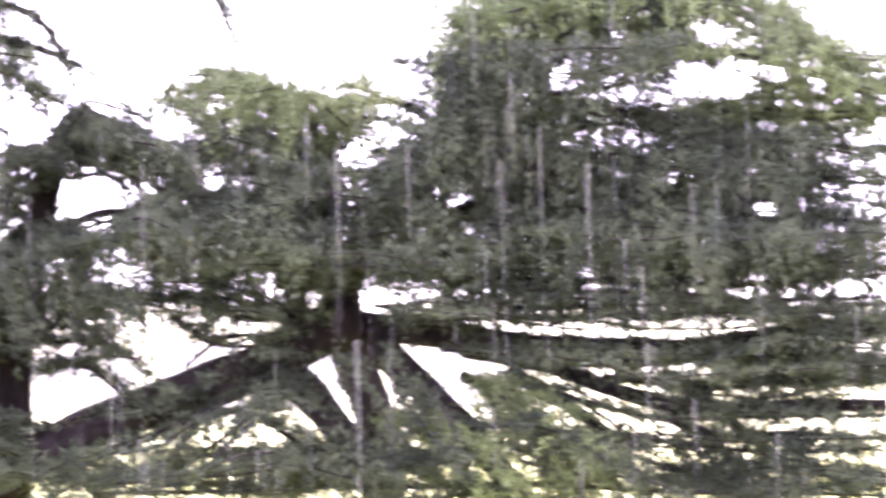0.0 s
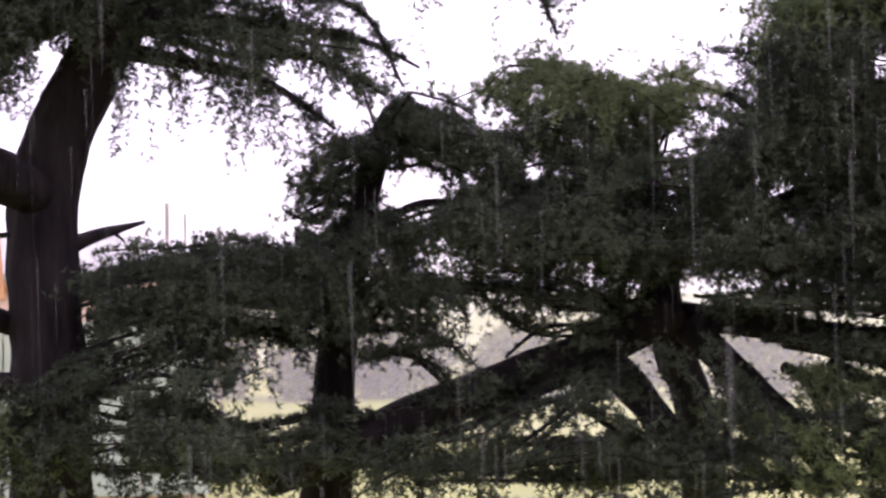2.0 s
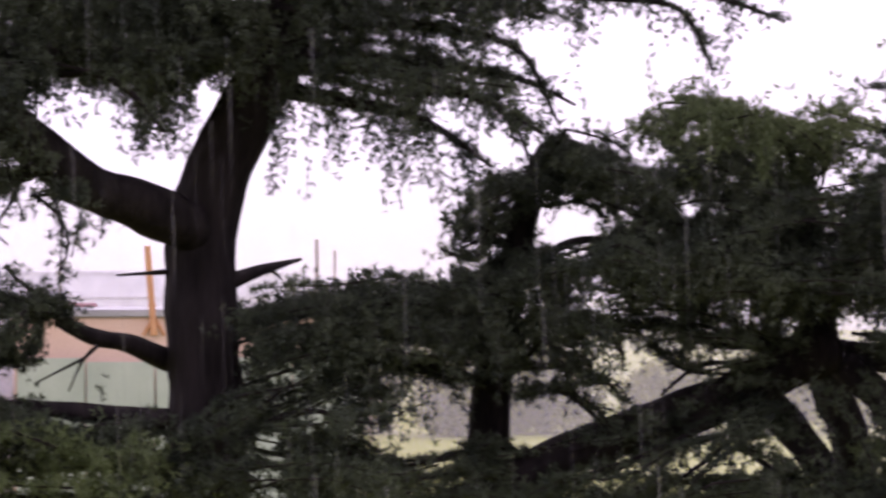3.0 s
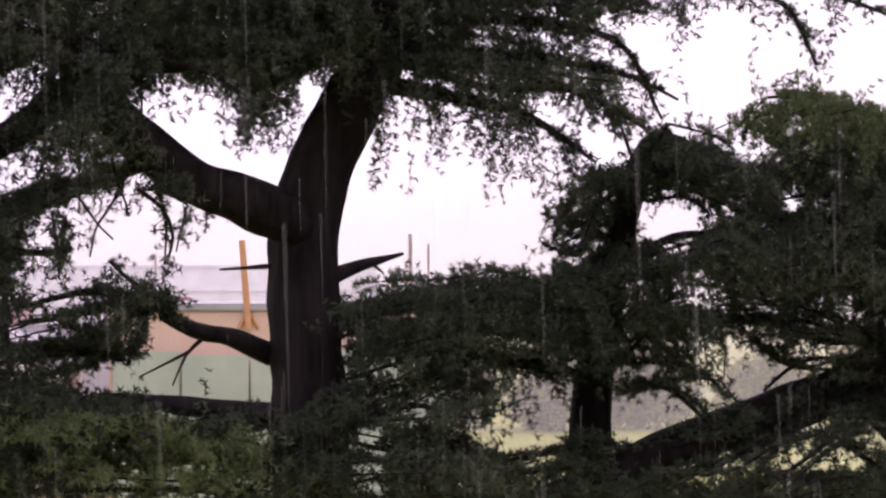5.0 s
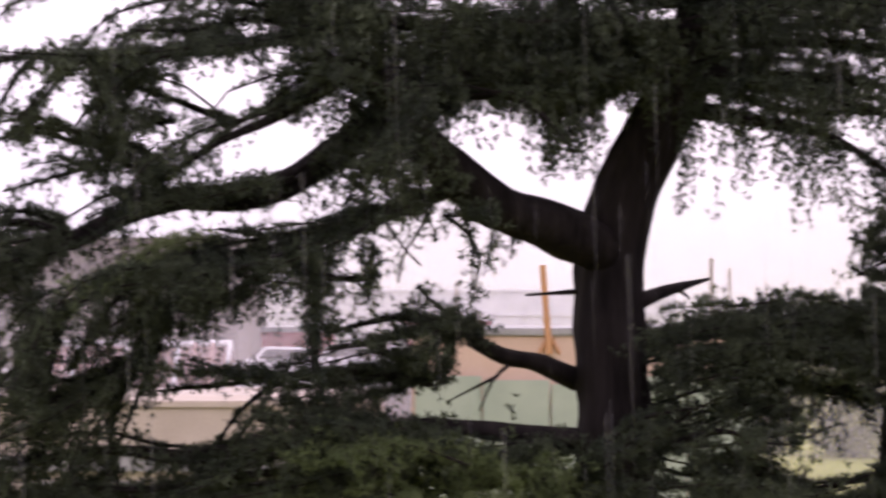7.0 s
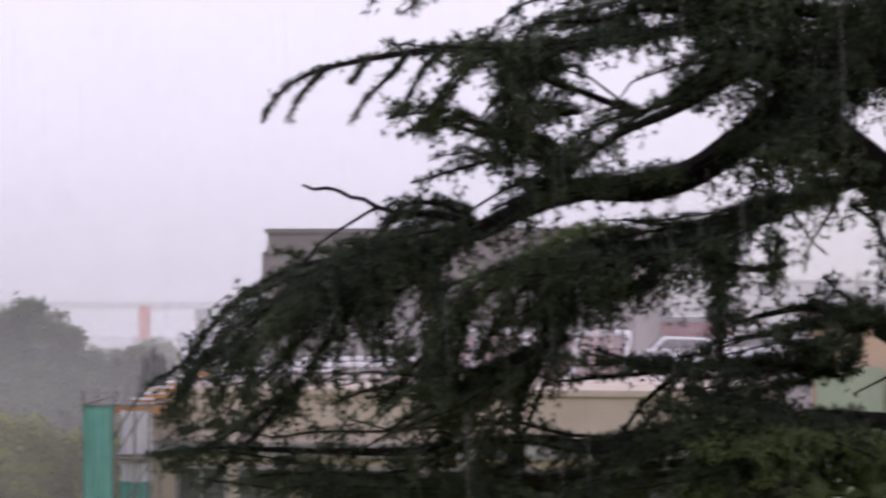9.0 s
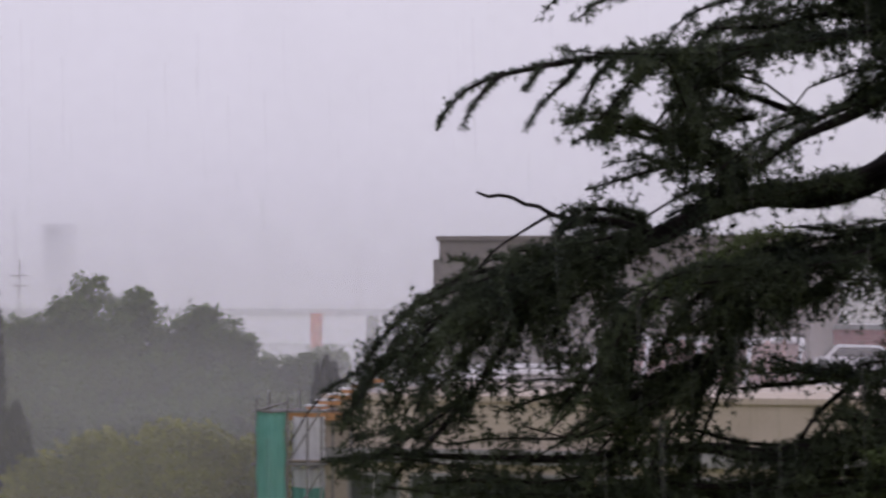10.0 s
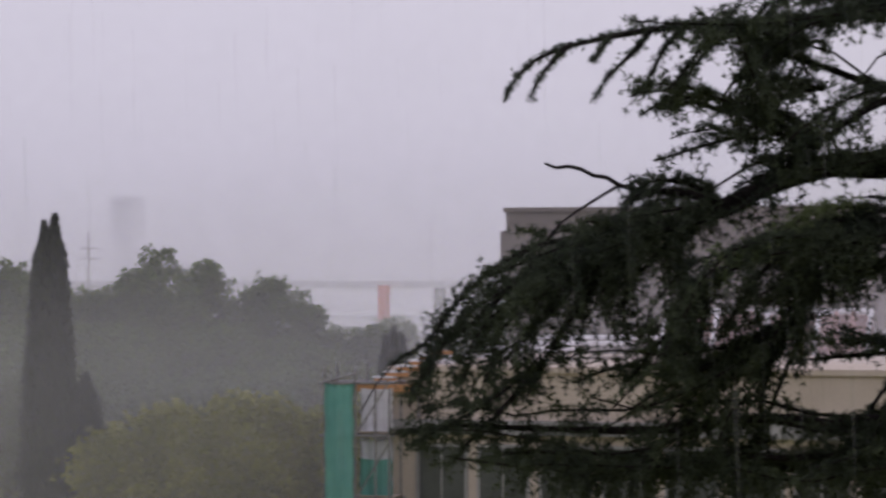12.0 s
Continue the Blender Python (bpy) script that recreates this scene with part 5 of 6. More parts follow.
limb(leaning_cedar, [(3.41, 15.98, 8.61), (2.97, 15.98, 8.66), (2.53, 15.97, 8.67), (2.07, 15.95, 8.68), (1.54, 15.92, 8.66), (1.05, 15.88, 8.67)], 0.022, 0.009, "hang", 0, 0.22, 3)

limb(spreading_cedar, [(5.45, 15.75, 9.75), (5.90, 15.48, 9.71), (6.37, 15.19, 9.73), (6.83, 14.89, 9.75), (7.33, 14.54, 9.77), (7.82, 14.18, 9.79)], 0.022, 0.009, "hang", 0, 0.15, 3)
limb(spreading_cedar, [(5.19, 15.93, 9.63), (5.59, 15.70, 9.64), (5.90, 15.48, 9.65), (6.20, 15.26, 9.64), (6.50, 15.03, 9.68)], 0.015, 0.007, "thin", 0, 0.12, 2)

limb(leaning_cedar, [(2.95, 16.26, 9.51), (3.22, 16.11, 9.51), (3.41, 15.97, 9.44), (3.53, 15.85, 9.30)], 0.015, 0.007, "tuft", 0, 0.1, 2)
limb(leaning_cedar, [(2.49, 16.44, 9.51), (2.41, 16.35, 9.30), (2.36, 16.25, 9.08), (2.38, 16.15, 8.87)], 0.015, 0.007, "thin", 0, 0.2, 2)
limb(leaning_cedar, [(2.24, 16.47, 9.51), (2.15, 16.33, 9.23), (2.17, 16.18, 8.95)], 0.015, 0.007, "thin", 0, 0.2, 2)

limb(spreading_cedar, [(5.18, 16.25, 9.62), (5.68, 15.98, 9.57), (6.18, 15.70, 9.51), (6.66, 15.40, 9.48), (7.12, 15.09, 9.51), (7.57, 14.76, 9.58), (7.96, 14.44, 9.64)], 0.019, 0.009, "low", 0, 0.09, 2)
limb(spreading_cedar, [(4.54, 16.23, 9.22), (4.69, 16.05, 9.12), (4.83, 15.87, 8.98), (4.89, 15.71, 8.80)], 0.015, 0.007, "thin", 0, 0.14, 2)
limb(spreading_cedar, [(5.12, 15.96, 9.45), (5.33, 15.75, 9.27), (5.46, 15.57, 9.09), (5.55, 15.39, 8.92)], 0.015, 0.007, "thin", 0, 0.16, 2)
limb(spreading_cedar, [(5.90, 15.70, 9.26), (6.19, 15.44, 9.16), (6.42, 15.21, 8.98), (6.63, 14.97, 8.77)], 0.015, 0.007, "thin", 0, 0.12, 2)
limb(spreading_cedar, [(3.81, 16.40, 9.65), (3.99, 16.22, 9.50), (4.21, 16.03, 9.47), (4.43, 15.84, 9.51)], 0.015, 0.007, "tuft", 0, 0.08, 2)
limb(spreading_cedar, [(4.53, 16.23, 9.43), (4.14, 16.19, 9.25), (3.75, 16.14, 9.11), (3.22, 16.11, 8.97)], 0.015, 0.007, "tuft", 0, 0.05, 1)
limb(spreading_cedar, [(5.47, 15.63, 10.64), (5.13, 15.63, 10.75), (4.96, 15.58, 10.53), (4.51, 15.61, 10.45), (4.14, 15.60, 10.52)], 0.018, 0.007, "hang", 0, 0.25, 3)
limb(spreading_cedar, [(4.81, 15.84, 10.24), (4.42, 15.81, 10.24), (4.04, 15.77, 10.27), (3.66, 15.72, 10.24)], 0.018, 0.007, "hang", 0, 0.3, 3)
# the crowns above, out of view, added to complete the trees and shade what hangs below: boughs that leave the upper
# trunks all round, shorter towards the top
def unseen_crown_boughs(tree, x, y, tiers):
    for z, reach, count, turn in tiers:
        for k in range(count):
            a = turn + 2 * math.pi * k / count
            c, d = math.cos(a) * reach, math.sin(a) * reach
            limb(tree, [(x, y, z), (x + 0.3 * c, y + 0.3 * d, z + 0.22), (x + 0.65 * c, y + 0.65 * d, z + 0.28), (x + c, y + d, z + 0.1)], 0.055, 0.010, "low", 0.1, 0.42, 1)


unseen_crown_boughs(cedar, 1.48, 16.2, ((12.7, 2.9, 6, 0.3), (13.6, 2.3, 5, 0.7), (14.5, 1.6, 5, 0.1), (15.3, 0.9, 4, 0.5)))
unseen_crown_boughs(spreading_cedar, 6.4, 16.85, ((13.0, 2.0, 6, 0.5), (13.8, 1.4, 5, 0.2), (14.4, 0.8, 4, 0.4)))

# deeper boughs behind the main trunk
limb(cedar, [(1.40, 16.25, 11.75), (0.80, 16.55, 11.82), (0.15, 16.80, 11.80), (-0.55, 17.00, 11.72)], 0.05, 0.012, "hang", 0.0, 0.5, 3)
limb(cedar, [(1.45, 16.30, 11.95), (2.05, 16.60, 12.02), (2.65, 16.85, 11.98), (3.20, 17.00, 11.86)], 0.05, 0.012, "hang", 0.0, 0.4, 3)
limb(cedar, [(1.35, 16.25, 11.60), (0.75, 16.50, 11.55), (0.15, 16.70, 11.55), (-0.40, 16.90, 11.60)], 0.045, 0.012, "hang", 0.0, 0.32, 2)
limb(cedar, [(1.40, 16.25, 11.55), (1.80, 16.50, 11.55), (2.20, 16.70, 11.50), (2.60, 16.85, 11.42)], 0.045, 0.012, "hang", 0.0, 0.32, 2)
limb(leaning_cedar, [(3.05, 16.70, 10.72), (2.92, 16.68, 10.60), (2.76, 16.66, 10.50), (2.62, 16.63, 10.42)], 0.020, 0.006, "tuft", 0, 0.16, 2)
limb(leaning_cedar, [(2.98, 16.70, 10.45), (2.84, 16.68, 10.40), (2.66, 16.66, 10.32), (2.50, 16.63, 10.24)], 0.020, 0.006, "tuft", 0, 0.16, 2)
limb(leaning_cedar, [(2.94, 16.70, 10.20), (2.82, 16.68, 10.12), (2.68, 16.66, 10.04), (2.55, 16.63, 10.02)], 0.020, 0.006, "tuft", 0, 0.16, 2)
limb(cedar, [(-0.79, 14.98, 11.03), (-1.11, 14.78, 10.78), (-1.42, 14.58, 10.69), (-1.85, 14.36, 10.66), (-2.17, 14.14, 10.52)], 0.020, 0.007, "low", 0, 0.14, 2)
limb(cedar, [(-0.85, 14.88, 11.37), (-1.27, 14.65, 11.15), (-1.54, 14.42, 10.93), (-1.77, 14.19, 10.71)], 0.022, 0.007, "fan", 0, 0.2, 2)
limb(cedar, [(-0.39, 15.00, 10.64), (-0.78, 14.78, 10.52), (-1.16, 14.56, 10.33), (-1.53, 14.32, 10.30), (-1.88, 14.08, 10.20)], 0.030, 0.007, "fan", 0, 0.26, 3)
limb(cedar, [(-1.44, 14.43, 10.40), (-1.74, 14.23, 10.30), (-2.00, 14.03, 10.14), (-2.24, 13.82, 10.01)], 0.020, 0.007, "green", 0, 0.16, 2)
limb(cedar, [(-0.76, 14.98, 11.68), (-1.24, 14.75, 11.56), (-1.71, 14.50, 11.47), (-2.09, 14.25, 11.41), (-2.55, 13.97, 11.41)], 0.024, 0.007, "hang", 0, 0.2, 2)
limb(cedar, [(-1.83, 14.49, 11.34), (-2.01, 14.33, 11.27), (-2.14, 14.17, 11.16), (-2.22, 14.03, 11.02)], 0.018, 0.007, "hang", 0, 0.22, 2)
limb(cedar, [(-1.76, 14.39, 10.75), (-1.99, 14.20, 10.84), (-2.21, 14.00, 10.99), (-2.51, 13.78, 11.01)], 0.018, 0.007, "fan", 0, 0.16, 2)
limb(cedar, [(-2.28, 14.22, 10.01), (-2.43, 14.03, 9.82), (-2.59, 13.83, 9.60), (-2.73, 13.63, 9.39)], 0.022, 0.007, "fan", 0, 0.26, 2)
limb(cedar, [(-1.90, 14.28, 9.75), (-2.16, 14.07, 9.60), (-2.44, 13.86, 9.45), (-2.67, 13.64, 9.30)], 0.022, 0.007, "fan", 0, 0.26, 2)
limb(cedar, [(-0.85, 14.78, 10.31), (-0.91, 14.71, 10.07), (-0.92, 14.64, 9.88), (-0.93, 14.57, 9.72)], 0.014, 0.007, "tuft", 0, 0.1, 2)
limb(leaning_cedar, [(3.12, 16.33, 10.24), (3.25, 16.16, 10.31), (3.37, 16.01, 10.41), (3.43, 15.86, 10.50)], 0.012, 0.007, "tuft", 0, 0.07, 1)
limb(leaning_cedar, [(3.08, 16.23, 10.55), (3.24, 16.10, 10.58), (3.37, 15.97, 10.54), (3.42, 15.86, 10.45)], 0.012, 0.007, "tuft", 0, 0.07, 1)
limb(spreading_cedar, [(4.69, 15.66, 9.45), (4.70, 15.56, 9.27), (4.77, 15.43, 9.10), (4.78, 15.33, 8.93)], 0.012, 0.007, "thin", 0, 0.14, 2)
limb(spreading_cedar, [(5.04, 15.56, 9.45), (5.09, 15.44, 9.27), (5.08, 15.34, 9.10), (5.08, 15.23, 8.93)], 0.012, 0.007, "thin", 0, 0.14, 2)
limb(spreading_cedar, [(4.94, 15.59, 9.74), (5.04, 15.45, 9.72), (5.18, 15.30, 9.76), (5.29, 15.16, 9.75)], 0.012, 0.007, "thin", 0, 0.1, 2)
limb(cedar, [(-0.97, 14.87, 10.34), (-0.93, 14.80, 10.08), (-0.93, 14.74, 9.81), (-0.89, 14.67, 9.57)], 0.014, 0.006, "tuft", 0, 0.12, 2)
limb(cedar, [(-0.67, 14.88, 10.44), (-0.64, 14.84, 10.24), (-0.62, 14.79, 10.04)], 0.010, 0.006, "tuft", 0, 0.07, 2)
limb(cedar, [(-0.06, 15.10, 10.58), (-0.01, 15.05, 10.38), (-0.02, 15.00, 10.13)], 0.010, 0.006, "tuft", 0, 0.08, 2)
limb(cedar, [(-0.45, 15.09, 10.75), (-0.28, 15.05, 10.58), (-0.23, 15.00, 10.41)], 0.010, 0.006, "tuft", 0, 0.08, 2)
limb(cedar, [(-0.02, 15.60, 9.42), (0.26, 15.56, 9.44), (0.46, 15.53, 9.47), (0.62, 15.49, 9.43)], 0.012, 0.006, "low", 0, 0.07, 2)
limb(cedar, [(-0.26, 15.20, 9.57), (-0.60, 15.01, 9.64), (-1.05, 14.81, 9.62), (-1.49, 14.60, 9.58), (-1.85, 14.38, 9.55)], 0.024, 0.007, "low", 0, 0.1, 2)
limb(cedar, [(-1.77, 14.49, 10.07), (-1.82, 14.39, 9.75), (-1.93, 14.27, 9.43), (-2.05, 14.16, 9.09)], 0.020, 0.007, "fan", 0, 0.15, 2)
limb(cedar, [(-1.18, 14.75, 9.58), (-1.36, 14.64, 9.42), (-1.48, 14.53, 9.23), (-1.54, 14.42, 9.05)], 0.018, 0.007, "fan", 0, 0.12, 2)
tagged(cedar, "tall dark rain-soaked cedar with a forked trunk and drooping boughs", "tree")
tagged(leaning_cedar, "slender leaning cedar trunk with a bent top and clumped needles", "tree")
tagged(spreading_cedar, "spreading cedar with heavy low limbs and hanging green boughs", "tree")

# ---- ground and water ----
bm = bmesh.new()
bmesh.ops.create_grid(bm, x_segments=60, y_segments=60, size=4500)
ground = part("ground", bm, grass)
tagged(ground, "wet yellow-green grassland reaching to the horizon", "ground", kind="structure")
water = boxed("water", (-1600, 330, 0.05), (-60, 1900, 0.3), water_mat)
tagged(water, "flat pale grey water under the rain", "water", kind="structure")


# ---- assumed wall of the house that the view is taken from: unseen, added to shade the cedars ----
shade_wall = boxed("shade_wall", (0.5, -2.4, 0), (24, -2.0, 22), taupe)
tagged(shade_wall, "plain taupe wall behind the view, unseen, added to shade the cedars", "wall", kind="structure")


# ---- buildings ----
def building(name, lo, hi, wall, label, windows=(), group="", roof=roof_pale):
    """A block with a roof slab, a parapet and windows on its front; windows: (x, z, width, height)."""
    b = empty(name, ((lo[0] + hi[0]) / 2, lo[1], lo[2]))
    o = b.location
    l2, h2 = [lo[i] - o[i] for i in range(3)], [hi[i] - o[i] for i in range(3)]
    boxed("wall", l2, (h2[0], h2[1], h2[2] - 0.22), wall, b, bevel=0.03)
    boxed("roof", (l2[0] - 0.12, l2[1] - 0.12, h2[2] - 0.22), (h2[0] + 0.12, h2[1] + 0.12, h2[2]), roof, b, bevel=0.04)
    for x, z, w, h in windows:
        win = boxed("window", (x - o.x - w / 2, -0.06, z - o.z - h / 2), (x - o.x + w / 2, 0.1, z - o.z + h / 2), concrete, b, "pale window frame", bevel=0.01)
        boxed("pane", (x - o.x - w / 2 + 0.08, -0.075, z - o.z - h / 2 + 0.08), (x - o.x + w / 2 - 0.08, -0.05, z - o.z + h / 2 - 0.08), window_dark, win, bevel=0.005)
    return tagged(b, label, "building", group)


grey_house = building("building", (-25.85, 107, 0), (-9.9, 122, 13.1), taupe, "plain taupe flat-roofed building block behind the cedar", roof=taupe)
boxed("ledge", (-8.3, 0.3, 10.6), (-7.98, 14.0, 12.1), taupe, grey_house)

# low beige building with a stepped pale roof and a dark glazed band under its wall
beige_house = building("building", (-22.6, 78, 0), (-3.2, 92, 7.25), beige, "low beige rendered building with a darker glazed storey", roof=beige)
boxed("band", (-9.85, -0.35, 5.1), (9.85, 0.0, 5.55), concrete, beige_house, "projecting grey concrete band")
for k in range(9):
    win = boxed("window", (-8.9 + 2.0 * k, -0.08, 2.6), (-7.2 + 2.0 * k, 0.08, 4.8), concrete, beige_house, "grey window frame", bevel=0.01)
    boxed("pane", (-8.8 + 2.0 * k, -0.1, 2.7), (-8.08 + 2.0 * k, -0.07, 4.7), window_dark, win, bevel=0.005)
    boxed("pane", (-8.02 + 2.0 * k, -0.1, 2.7), (-7.3 + 2.0 * k, -0.07, 4.7), window_dark, win, bevel=0.005)
for k in range(5):
    step_slab = boxed("roof_sheet", (-9.3 + 0.55 * k, 1.5 + 2.0 * k, 0.0 + 7.25 + 0.16 * k), (-8.2 + 1.5 * k, 3.4 + 2.0 * k, 7.37 + 0.16 * k), roof_pale, beige_house, "white wet roofing sheet", bevel=0.01)


# salmon tiled roof between the beige building and the deck
tiled = empty("house", (-13.0, 94.0, 0))
boxed("wall", (-3.6, 0.3, 0), (3.6, 3.6, 7.0), beige, tiled)
for sy, y0 in ((1, 0.0), (-1, 4.0)):
    g = bmesh.new()
    q = [g.verts.new(v) for v in ((-3.9, y0, 6.95), (3.9, y0, 6.95), (3.9, 2.0, 8.7), (-3.9, 2.0, 8.7))]
    bmesh.ops.solidify(g, geom=[g.faces.new(q if sy > 0 else q[::-1])], thickness=0.12)
    slope = part("roof", g, salmon, tiled, "salmon pink tiled roof slope")
    for k in range(13):
        part("tile_row", tube([Vector((-3.85 + 0.64 * k, y0 + (2.0 - y0) * u / 4, 7.1 + 1.72 * u / 4)) for u in range(5)], 0.09, 0.09, 6, 0.03), salmon if k % 3 else roof_pale, slope)
part("ridge", tube([Vector((-3.9 + 1.3 * u, 2.0, 8.78)) for u in range(7)], 0.13, 0.13, 8, 0.04), roof_pale, tiled, "pale ridge tiles")
tagged(tiled, "house with a salmon tiled roof behind the cedar boughs", "house")

deck = building("parking_deck", (-14.0, 98, 0), (10.0, 112, 7.15), concrete, "flat rooftop parking deck of wet concrete")
maroon_house = building("building", (-12.4, 119, 0), (-7.0, 130, 9.25), maroon, "maroon clad building behind the parked cars", roof=concrete)
tagged(boxed("roof_hall", (-16.5, 112.2, 0), (-12.6, 118.5, 8.3), roof_pale), "pale roofed hall beside the maroon building", "building")
maroon_shed = building("shed", (-3.2, 121, 0), (0.8, 128, 9.5), maroon, "small maroon roofed shed beyond the parked cars", roof=maroon)
peach_house = building("building", (-1.8, 75, 0), (8.2, 90, 9.5), peach, "peach rendered building wall above a green net", roof=concrete)
for k in range(5):
    boxed("net_panel", (-4.9 + 2.0 * k, -0.35 - 0.05 * (k % 2), 3.0), (-2.95 + 2.0 * k, -0.28 - 0.05 * (k % 2), 8.1 - 0.12 * (k % 3)), net_pale, peach_house, "pale green site net")
far_terrace = building("terrace", (-6.0, 150, 0), (11.0, 162, 9.9), roof_pale, "long pale building row lost in the rain")
second_terrace = building("terrace", (-22.0, 175, 0), (14.0, 185, 11.5), roof_pale, "long grey building row lost in the rain")


def post(x, y, z0, z1, r, mat, label, lean=0.0, brace=False):
    p = empty("post", (x, y, z0))
    part("shaft", tube([Vector((lean * k / 6, 0, (z1 - z0) * k / 6)) for k in range(7)], r, r * 0.9, 8, 0.04), mat, p)
    if brace:
        for sx in (-1, 1):
            part("brace", tube([Vector((sx * 0.3 * (1 - k / 3), 0.05, 0.55 * k / 3)) for k in range(4)], r * 0.5, r * 0.5, 6, 0.02), mat, p)
    return tagged(p, label, "post", "posts on the roof")


post(2.25, 74.9, 8.75, 11.36, 0.105, timber, "orange timber post fixed to the peach wall", -0.2, True)
post(8.45, 89, 0.0, 11.85, 0.075, wood_grey, "grey weathered pole behind the peach building", -0.12)
post(9.02, 89.5, 0.0, 11.5, 0.05, wood_grey, "thin grey pole behind the peach building")
post(10.3, 89.5, 0.0, 11.0, 0.03, wood_grey, "very thin grey rod behind the peach building")
post(-0.55, 86, 9.5, 11.0, 0.05, wood_grey, "thin grey pole on the peach building")


# ---- parked cars on the deck ----
def profile(bm, outline, half):
    a = [bm.verts.new((x, -half, z)) for x, z in outline]
    b = [bm.verts.new((x, half, z)) for x, z in outline]
    n = len(outline)
    for k in range(n):
        bm.faces.new((a[k], a[(k + 1) % n], b[(k + 1) % n], b[k]))
    bm.faces.new(a[::-1])
    bm.faces.new(b)
    bmesh.ops.bevel(bm, geom=bm.edges[:], offset=0.06, segments=2, affect="EDGES")
    return bm


def parked_car(x, y, z, turn, label):
    c = empty("car", (x, y, z))
    c.rotation_euler = (0, 0, radians(turn))
    part("body", profile(bmesh.new(), [(-2.1, 0.3), (2.1, 0.3), (2.15, 0.75), (1.2, 0.92), (-1.95, 0.98), (-2.15, 0.7)], 0.86), paint_white, c, smooth=False)
    part("cabin", profile(bmesh.new(), [(-1.75, 0.93), (1.15, 0.9), (0.45, 1.42), (-1.25, 1.46)], 0.76), paint_white, c)
    for sy in (-1, 1):
        g = bmesh.new()
        q = [g.verts.new((px, sy * 0.775, pz)) for px, pz in ((-1.5, 1.0), (0.85, 0.98), (0.4, 1.34), (-1.15, 1.36))]
        f = g.faces.new(q)
        bmesh.ops.solidify(g, geom=[f], thickness=0.02)
        part("side_window", g, car_glass, c, "dark side window")
    for sx, pts in ((1, ((1.14, 0.95), (0.5, 1.38))), (-1, ((-1.74, 1.0), (-1.33, 1.4)))):
        g = bmesh.new()
        q = [g.verts.new((pts[i][0] + sx * 0.015, w, pts[i][1] + 0.015)) for i, w in ((0, -0.66), (0, 0.66), (1, 0.6), (1, -0.6))]
        f = g.faces.new(q)
        bmesh.ops.solidify(g, geom=[f], thickness=0.015)
        part("windscreen", g, car_glass, c, "dark windscreen")
    for wx in (-1.35, 1.35):
        for sy in (-1, 1):
            g = bmesh.new()
            bmesh.ops.create_cone(g, cap_ends=True, segments=20, radius1=0.32, radius2=0.32, depth=0.2, matrix=pose(wx, sy * 0.8, 0.32, 90))
            wheel = part("wheel", g, rubber, c)
            g = bmesh.new()
            bmesh.ops.create_cone(g, cap_ends=True, segments=16, radius1=0.19, radius2=0.17, depth=0.22, matrix=pose(wx, sy * 0.81, 0.32, 90))
            part("rim", g, steel, wheel, "grey rim")
    return tagged(c, label, "car", "cars on the deck")


parked_car(-7.0, 100.2, 7.15, 8, "white hatchback parked on the wet deck")
parked_car(-4.6, 103.6, 7.15, 4, "white estate car parked behind another car")
parked_car(-2.2, 100.4, 7.15, -6, "white saloon parked beside the others")
parked_car(0.4, 103.5, 7.15, 3, "white car parked at the end of the deck")


# ---- scaffold with nets ----
def pole(bm, a, b, r=0.035):
    a, b = Vector(a), Vector(b)
    g = bmesh.ops.create_cone(bm, cap_ends=True, segments=8, radius1=r, radius2=r, depth=(b - a).length)
    m = Matrix.Translation((a + b) / 2) @ (b - a).to_track_quat("Z", "Y").to_matrix().to_4x4()
    bmesh.ops.transform(bm, matrix=m, verts=g["verts"])
    return bm


scaffold = empty("scaffold", (-24.3, 76.0, 0))
for x in (0.08, 1.08, 1.73, 2.18):
    for y in (0.0, 1.3):
        top = 7.25 if x < 1.1 else 6.6
        part("upright", pole(bmesh.new(), (x, y, 0), (x, y, top + (0.12 if y else 0.0)), 0.038), steel, scaffold)
for z in (1.1, 3.1, 5.1, 6.75):
    for y in (0.0, 1.3):
        part("ledger", pole(bmesh.new(), (-0.1, y, z), (2.35, y, z + 0.03)), steel, scaffold)
    for x in (0.08, 1.08, 1.73, 2.18):
        part("transom", pole(bmesh.new(), (x, -0.1, z + 0.05), (x, 1.4, z + 0.05)), steel, scaffold)
    if z < 6:
        boxed("board", (1.0, 0.1, z + 0.09), (2.3, 1.2, z + 0.14), wood_grey, scaffold, "grey scaffold boards", bevel=0.008)
for k in range(3):
    part("brace", pole(bmesh.new(), (1.08, -0.06, 1.1 + 2 * k), (2.18, -0.06, 3.0 + 1.9 * k), 0.028), steel, scaffold)
part("rail", pole(bmesh.new(), (0.08, -0.04, 6.78), (1.08, -0.04, 7.05), 0.03), steel, scaffold)


